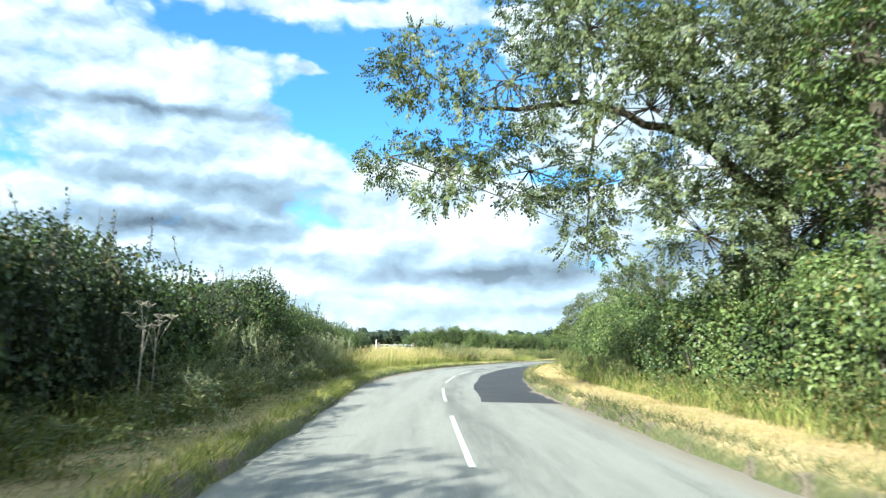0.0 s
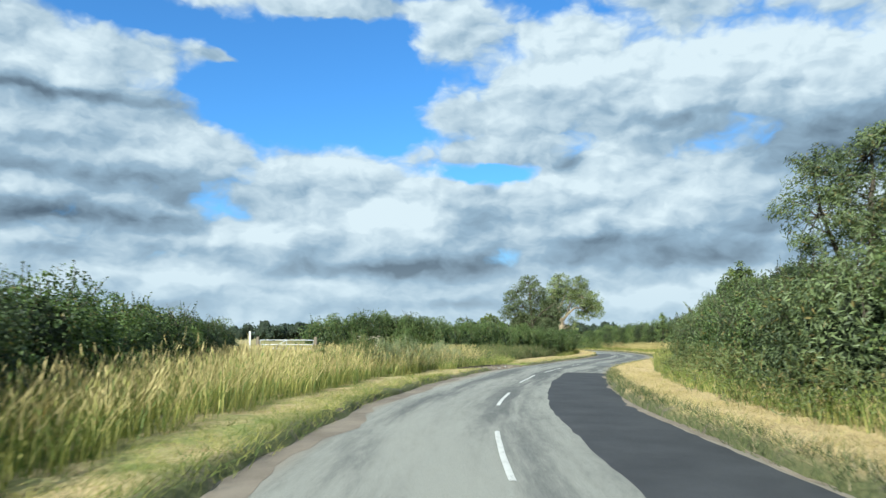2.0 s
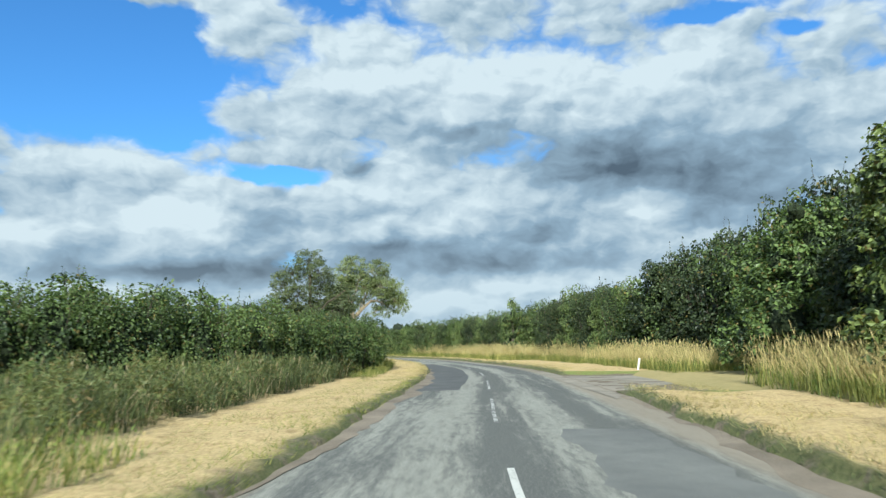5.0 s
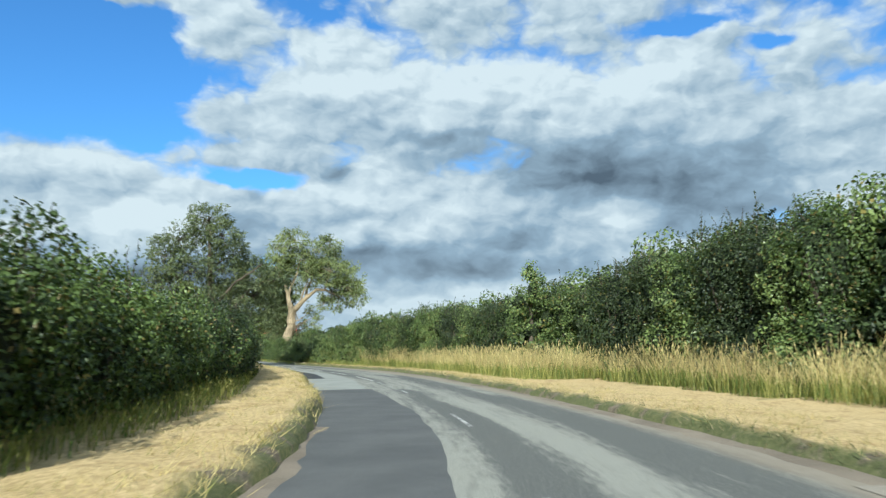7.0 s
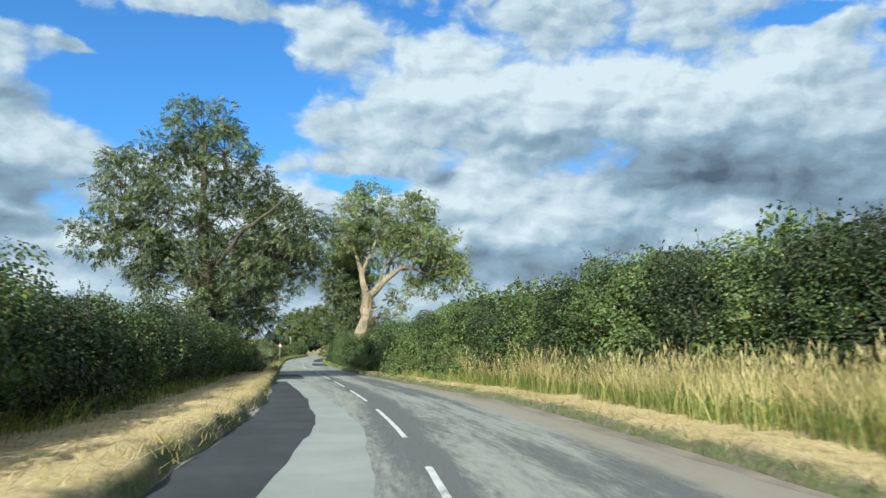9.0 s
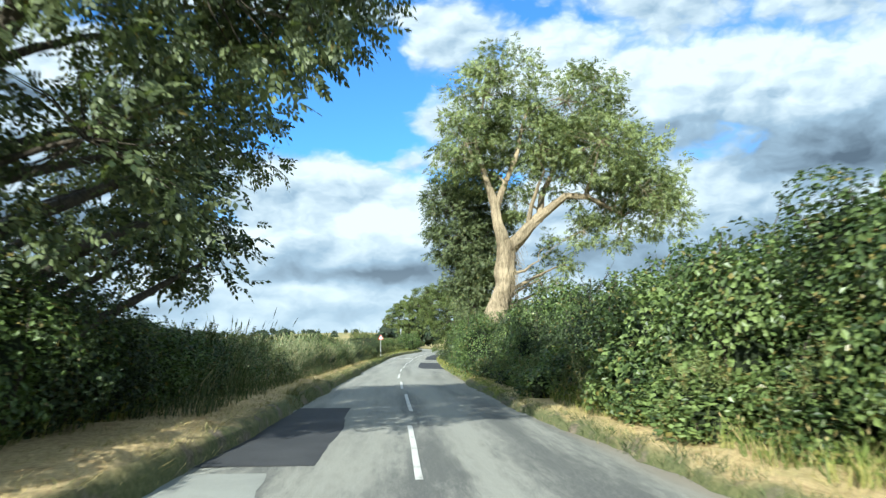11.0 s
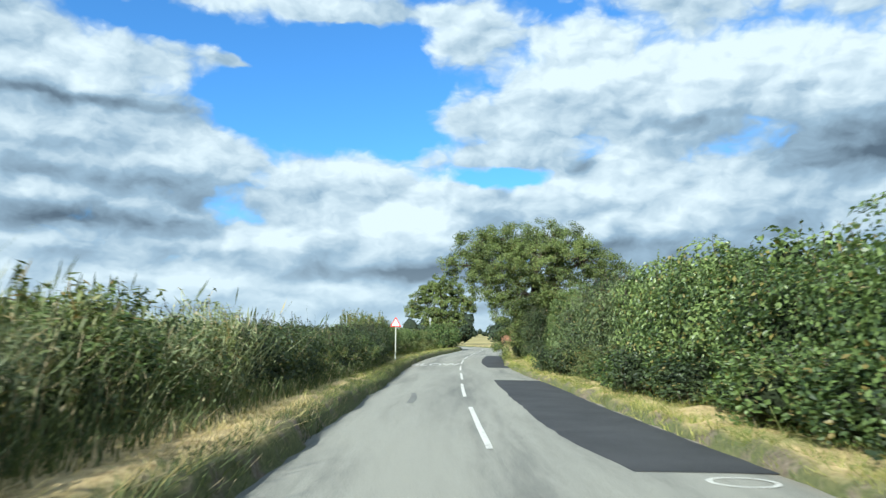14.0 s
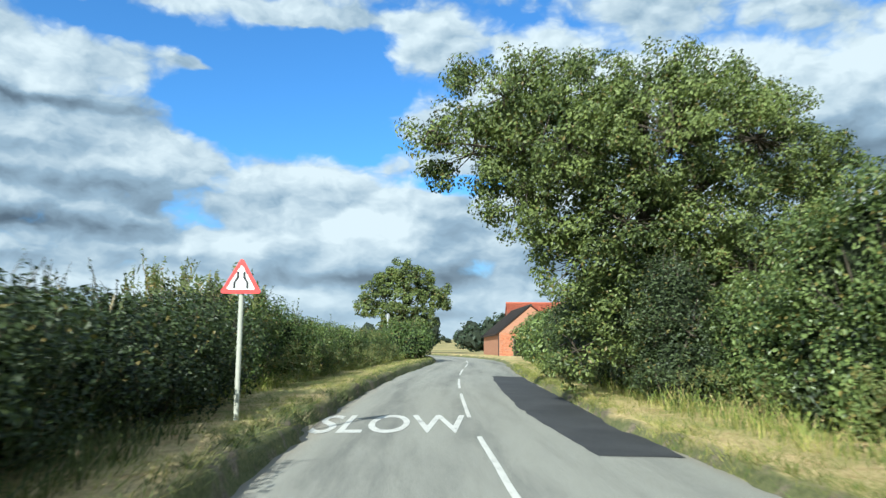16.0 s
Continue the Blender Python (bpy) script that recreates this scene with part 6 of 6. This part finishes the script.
# ---- warning sign ----
def warning_sign():
    x, y, z = 47.86, 241.9, ground_z(47.86, 241.9)
    low = 2.33 - z
    sign = holder("road_sign", x, y, z, "triangular red bordered road narrows sign on a grey post", "road sign", rz=-9)
    part("post", (rod(bmesh.new(), (0, 0.04, -0.3), (0, 0.04, low + 0.34), 0.038, seg=16), POST_GREY), sign, "weathered grey steel post")

    def triangle(side, y, thick, lift=0.0, corner=0.05):
        bm = bmesh.new()
        h = side * math.sqrt(3) / 2
        pts = [(-side / 2, 0), (side / 2, 0), (0, h)]
        ring = []
        for k, (px, pz) in enumerate(pts):
            (ax, az_), (bx, bz) = pts[k - 1], pts[(k + 1) % 3]
            for f in (0.0, 0.5, 1.0):
                u = Vector((ax - px, az_ - pz)).normalized() * corner * (1 - f) + Vector((bx - px, bz - pz)).normalized() * corner * f
                ring.append((px + u.x * (0.75 if f == 0.5 else 1), y, pz + u.y * (0.75 if f == 0.5 else 1) + lift))
        face = bm.faces.new([bm.verts.new(p) for p in ring])
        got = bmesh.ops.extrude_face_region(bm, geom=[face])
        bmesh.ops.translate(bm, vec=(0, thick, 0), verts=[v for v in got["geom"] if isinstance(v, bmesh.types.BMVert)])
        bmesh.ops.recalc_face_normals(bm, faces=bm.faces[:])
        return bm

    plate = part("plate", (triangle(0.66, -0.016, 0.012, low), SIGN_GREY), sign, "grey backing plate")
    part("border", (triangle(0.655, -0.020, 0.004, low + 0.002), SIGN_RED), plate, "red triangular border")
    part("panel", (triangle(0.45, -0.024, 0.004, low + 0.062, 0.03), SIGN_WHITE), plate, "white inner panel")
    for s in (-1, 1):
        bm = bmesh.new()
        run = [(0.10, low + 0.08), (0.10, low + 0.17), (0.048, low + 0.25), (0.048, low + 0.34)]
        for (a, za), (b, zb) in zip(run[:-1], run[1:]):
            w = 0.021
            vs = [bm.verts.new((s * (a + w), -0.028, za)), bm.verts.new((s * (a - w), -0.028, za)), bm.verts.new((s * (b - w), -0.028, zb)), bm.verts.new((s * (b + w), -0.028, zb))]
            f = bm.faces.new(vs)
            got = bmesh.ops.extrude_face_region(bm, geom=[f])
            bmesh.ops.translate(bm, vec=(0, 0.004, 0), verts=[v for v in got["geom"] if isinstance(v, bmesh.types.BMVert)])
        part("symbol_bar", (bm, SIGN_BLACK), plate, "black narrowing kerb line")
    for zc in (low + 0.10, low + 0.28):
        bm = box(bmesh.new(), -0.06, 0.06, -0.006, 0.09, zc - 0.018, zc + 0.018, 0.004)
        part("clamp", (bm, GALVANISED), sign, "galvanised clamp")


warning_sign()


# ---- small posts, gate and litter ----
def white_stub(x, y, h, lean):
    t = holder("marker_post", x, y, ground_z(x, y), "short white marker post leaning in dry grass", "post")
    part("post", (box(bmesh.new(), -0.045, 0.045, -0.04, 0.04, -0.2, h, 0.012), WHITE_WOOD), t)
    part("cap", (box(bmesh.new(), -0.05, 0.05, -0.045, 0.045, h, h + 0.04, 0.012), WHITE_WOOD), t)
    t.matrix_basis = pose(x, y, ground_z(x, y), lean, lean * 0.6, 20)


white_stub(35.6, 101.2, 0.55, 8)


def pole(x, y, h, label):
    t = holder("pole", x, y, ground_z(x, y), label, "pole")
    part("shaft", (rod(bmesh.new(), (0, 0, -0.3), (0, 0, h), 0.06, 0.05, 12), GALVANISED), t)
    part("plate", (box(bmesh.new(), -0.16, 0.16, -0.02, 0.0, h - 0.5, h - 0.05, 0.01), SIGN_GREY), t, "small plate seen from behind")


pole(55.9, 297.0, 3.9, "thin pale pole with a small plate")


def field_gate(x, y, width, rz):
    t = holder("field_gate", x, y, ground_z(x, y) + 0.22, "closed galvanised steel field gate behind long grass", "gate", rz=rz)
    for z in (0.25, 0.48, 0.72, 0.98, 1.28):
        part("rail", (rod(bmesh.new(), (0, 0, z), (width, 0, z), 0.024, seg=8), GALVANISED), t)
    for px in (0.0, width * 0.5, width):
        part("upright", (rod(bmesh.new(), (px, 0, 0.2), (px, 0, 1.3), 0.026, seg=8), GALVANISED), t)
    part("brace", (rod(bmesh.new(), (0, 0, 0.25), (width * 0.5, 0, 1.28), 0.018, seg=8), GALVANISED), t)
    for px in (-0.16, width + 0.16):
        part("gate_post", (box(bmesh.new(), px - 0.09, px + 0.09, -0.09, 0.09, -0.5, 1.5, 0.02), OLD_WOOD), t, "weathered wooden gate post")


field_gate(-5.6, 80.6, 3.5, -8)
t = holder("fence_post", -5.7, 75.6, ground_z(-5.7, 75.6), "pale upright fence post at the hedge end", "post")
part("post", (box(bmesh.new(), -0.055, 0.055, -0.055, 0.055, -0.3, 2.0, 0.012), WHITE_WOOD), t)
part("cap", (box(bmesh.new(), -0.06, 0.06, -0.06, 0.06, 2.0, 2.03, 0.01), OLD_WOOD), t)

r = np.random.default_rng(77)
for k in range(6):
    x, y, z = at(r.uniform(70.2, 75), -r.uniform(3.2, 4.2))
    bm = bmesh.new()
    bmesh.ops.create_icosphere(bm, subdivisions=2, radius=r.uniform(0.04, 0.11))
    for v in bm.verts:
        v.co = v.co * (1 + 0.35 * noise.noise(v.co * 14 + Vector((k, 0, 0))))
        v.co.z *= 0.6
    me = bpy.data.meshes.new("stone")
    bm.to_mesh(me)
    bm.free()
    me.materials.append(STONE)
    ob = new("stone", me)
    ob.matrix_basis = pose(x, y, z + 0.03, 0, 0, r.uniform(0, 360))
    tagged(ob, "loose dull stone on the bare pull-in", "stone", "loose stones")
clods = []
for k in range(34):
    x, y, z = at(r.uniform(70.2, 75.5), -r.uniform(2.9, 5.2))
    clods.append((*lump(r, (x, y, z + 0.02), (r.uniform(0.03, 0.11), r.uniform(0.03, 0.11), r.uniform(0.02, 0.05)), 4, 6, 0.2), 0))
v, f, _ = joined(clods)
tagged(new("clods", mesh_of("clods", v, f, [DIRT])), "dry brown clods of earth on the pull-in", "earth", kind="stuff")
for x, y, rz in ((at(73.5, -3.6)[0], at(73.5, -3.6)[1], 30), (at(71.0, -3.4)[0], at(71.0, -3.4)[1], 110)):
    bm = bmesh.new()
    bmesh.ops.create_grid(bm, x_segments=6, y_segments=4, size=0.5)
    for v in bm.verts:
        v.co = Vector((v.co.x * 0.24, v.co.y * 0.10, 0.02 + 0.02 * noise.noise(v.co * 5)))
    bmesh.ops.solidify(bm, geom=bm.faces[:], thickness=0.004)
    me = bpy.data.meshes.new("litter")
    bm.to_mesh(me)
    bm.free()
    me.materials.append(LITTER)
    ob = new("litter", me)
    ob.matrix_basis = pose(x, y, 0.03, 0, 0, rz)
    tagged(ob, "crumpled pale scrap of litter on bare earth", "litter", "litter")


# ---- brick barn and the house behind it ----
def stepped_slope(bm, foot, slope, courses, y0, y1):
    """One roof slope as a single sheet, stepped up a little at every course."""
    last = None
    for k in range(courses):
        for f, lift in ((k, 0.05), (k + 0.97, 0.015)):
            p = foot + slope * (f / courses)
            pair = [bm.verts.new((p.x, y0, p.z + lift)), bm.verts.new((p.x, y1, p.z + lift))]
            if last:
                bm.faces.new([last[0], last[1], pair[1], pair[0]])
            last = pair


def barn():
    x, y = 69.2, 307.7
    z = float(base_z(y)) - 0.05
    b = holder("barn", x, y, z, "low red brick barn with a dark tiled roof", "barn", rz=-6)
    wide, long, eave, peak = 7.0, 13.0, 2.75, 5.6
    bm = bmesh.new()
    prof = [(0, 0), (wide, 0), (wide, eave), (wide / 2, peak), (0, eave)]
    f = bm.faces.new([bm.verts.new((px, 0, pz)) for px, pz in prof])
    got = bmesh.ops.extrude_face_region(bm, geom=[f])
    bmesh.ops.translate(bm, vec=(0, long, 0), verts=[v for v in got["geom"] if isinstance(v, bmesh.types.BMVert)])
    bmesh.ops.recalc_face_normals(bm, faces=bm.faces[:])
    wall = part("wall", (bm, MORTAR), b, "weathered red brick wall")
    for s in (0, 1):
        bm = bmesh.new()
        a, c = (-0.3, eave - 0.22) if s == 0 else (wide + 0.3, eave - 0.22), (wide / 2, peak + 0.12)
        slope = Vector((c[0] - a[0], 0, c[1] - a[1]))
        stepped_slope(bm, Vector((a[0], 0, a[1])), slope, 16, -0.18, long + 0.18)
        bmesh.ops.solidify(bm, geom=bm.faces[:], thickness=0.05)
        bmesh.ops.recalc_face_normals(bm, faces=bm.faces[:])
        part("roof", (bm, SLATE), b, "dark tiled roof slope")
    part("ridge", (rod(bmesh.new(), (wide / 2, -0.2, peak + 0.14), (wide / 2, long + 0.2, peak + 0.14), 0.11, seg=10), SLATE), b)
    # solid near-black panel on the wall, painted as the unlit inside
    door = part("door", (box(bmesh.new(), 1.6, 2.7, -0.05, -0.012, 0.0, 2.05, 0.01), DARK_VOID), b, "dark open doorway")
    part("door_frame", (box(bmesh.new(), 1.5, 1.6, -0.07, -0.01, 0.0, 2.15, 0.01), OLD_WOOD), door)
    part("door_frame", (box(bmesh.new(), 2.7, 2.8, -0.07, -0.01, 0.0, 2.15, 0.01), OLD_WOOD), door)
    part("gutter", (rod(bmesh.new(), (-0.32, -0.1, eave - 0.28), (-0.32, long + 0.1, eave - 0.28), 0.06, seg=8), SIGN_BLACK), b, "black gutter")
    part("downpipe", (rod(bmesh.new(), (-0.06, 0.12, 0.0), (-0.06, 0.12, eave - 0.3), 0.045, seg=8), SIGN_BLACK), b, "black downpipe")
    one = box(bmesh.new(), -0.107, 0.107, -0.012, 0.0, -0.0325, 0.0325)
    brick = bpy.data.meshes.new("brick")
    one.to_mesh(brick)
    one.free()
    brick.materials.append(BRICK)
    pick_b = np.random.default_rng(12)
    made = 0
    for row in range(0, 34):
        for col in range(0, 12):
            if made >= 290 or pick_b.random() < 0.2:
                continue
            zz = 0.06 + row * 0.078
            xx = 0.13 + col * 0.228 + (0.114 if row % 2 else 0)
            if 1.4 < xx < 2.9 and zz < 2.2:
                continue
            o = new("brick", brick)
            o.parent = wall
            o.matrix_basis = pose(xx, -0.002, zz)
            made += 1
    return b


barn()


def house():
    x, y = 76.0, 328.0
    z = float(base_z(y)) - 0.05
    h = holder("house", x, y, z, "red brick farmhouse with a red clay tile roof", "house", rz=80)
    wide, long, eave, peak = 6.5, 12.0, 4.6, 7.2
    bm = bmesh.new()
    prof = [(0, 0), (wide, 0), (wide, eave), (wide / 2, peak), (0, eave)]
    f = bm.faces.new([bm.verts.new((px, 0, pz)) for px, pz in prof])
    got = bmesh.ops.extrude_face_region(bm, geom=[f])
    bmesh.ops.translate(bm, vec=(0, -long, 0), verts=[v for v in got["geom"] if isinstance(v, bmesh.types.BMVert)])
    bmesh.ops.recalc_face_normals(bm, faces=bm.faces[:])
    part("wall", (bm, MORTAR), h, "red brick wall")
    for s in (0, 1):
        bm = bmesh.new()
        ax = -0.3 if s == 0 else wide + 0.3
        slope = Vector((wide / 2 - ax, 0, peak + 0.12 - (eave - 0.2)))
        stepped_slope(bm, Vector((ax, 0, eave - 0.2)), slope, 18, 0.18, -long - 0.18)
        bmesh.ops.solidify(bm, geom=bm.faces[:], thickness=0.05)
        bmesh.ops.recalc_face_normals(bm, faces=bm.faces[:])
        part("roof", (bm, RED_TILE), h, "red clay tile roof slope")
    part("ridge", (rod(bmesh.new(), (wide / 2, 0.2, peak + 0.14), (wide / 2, -long - 0.2, peak + 0.14), 0.12, seg=10), RED_TILE), h)


house()
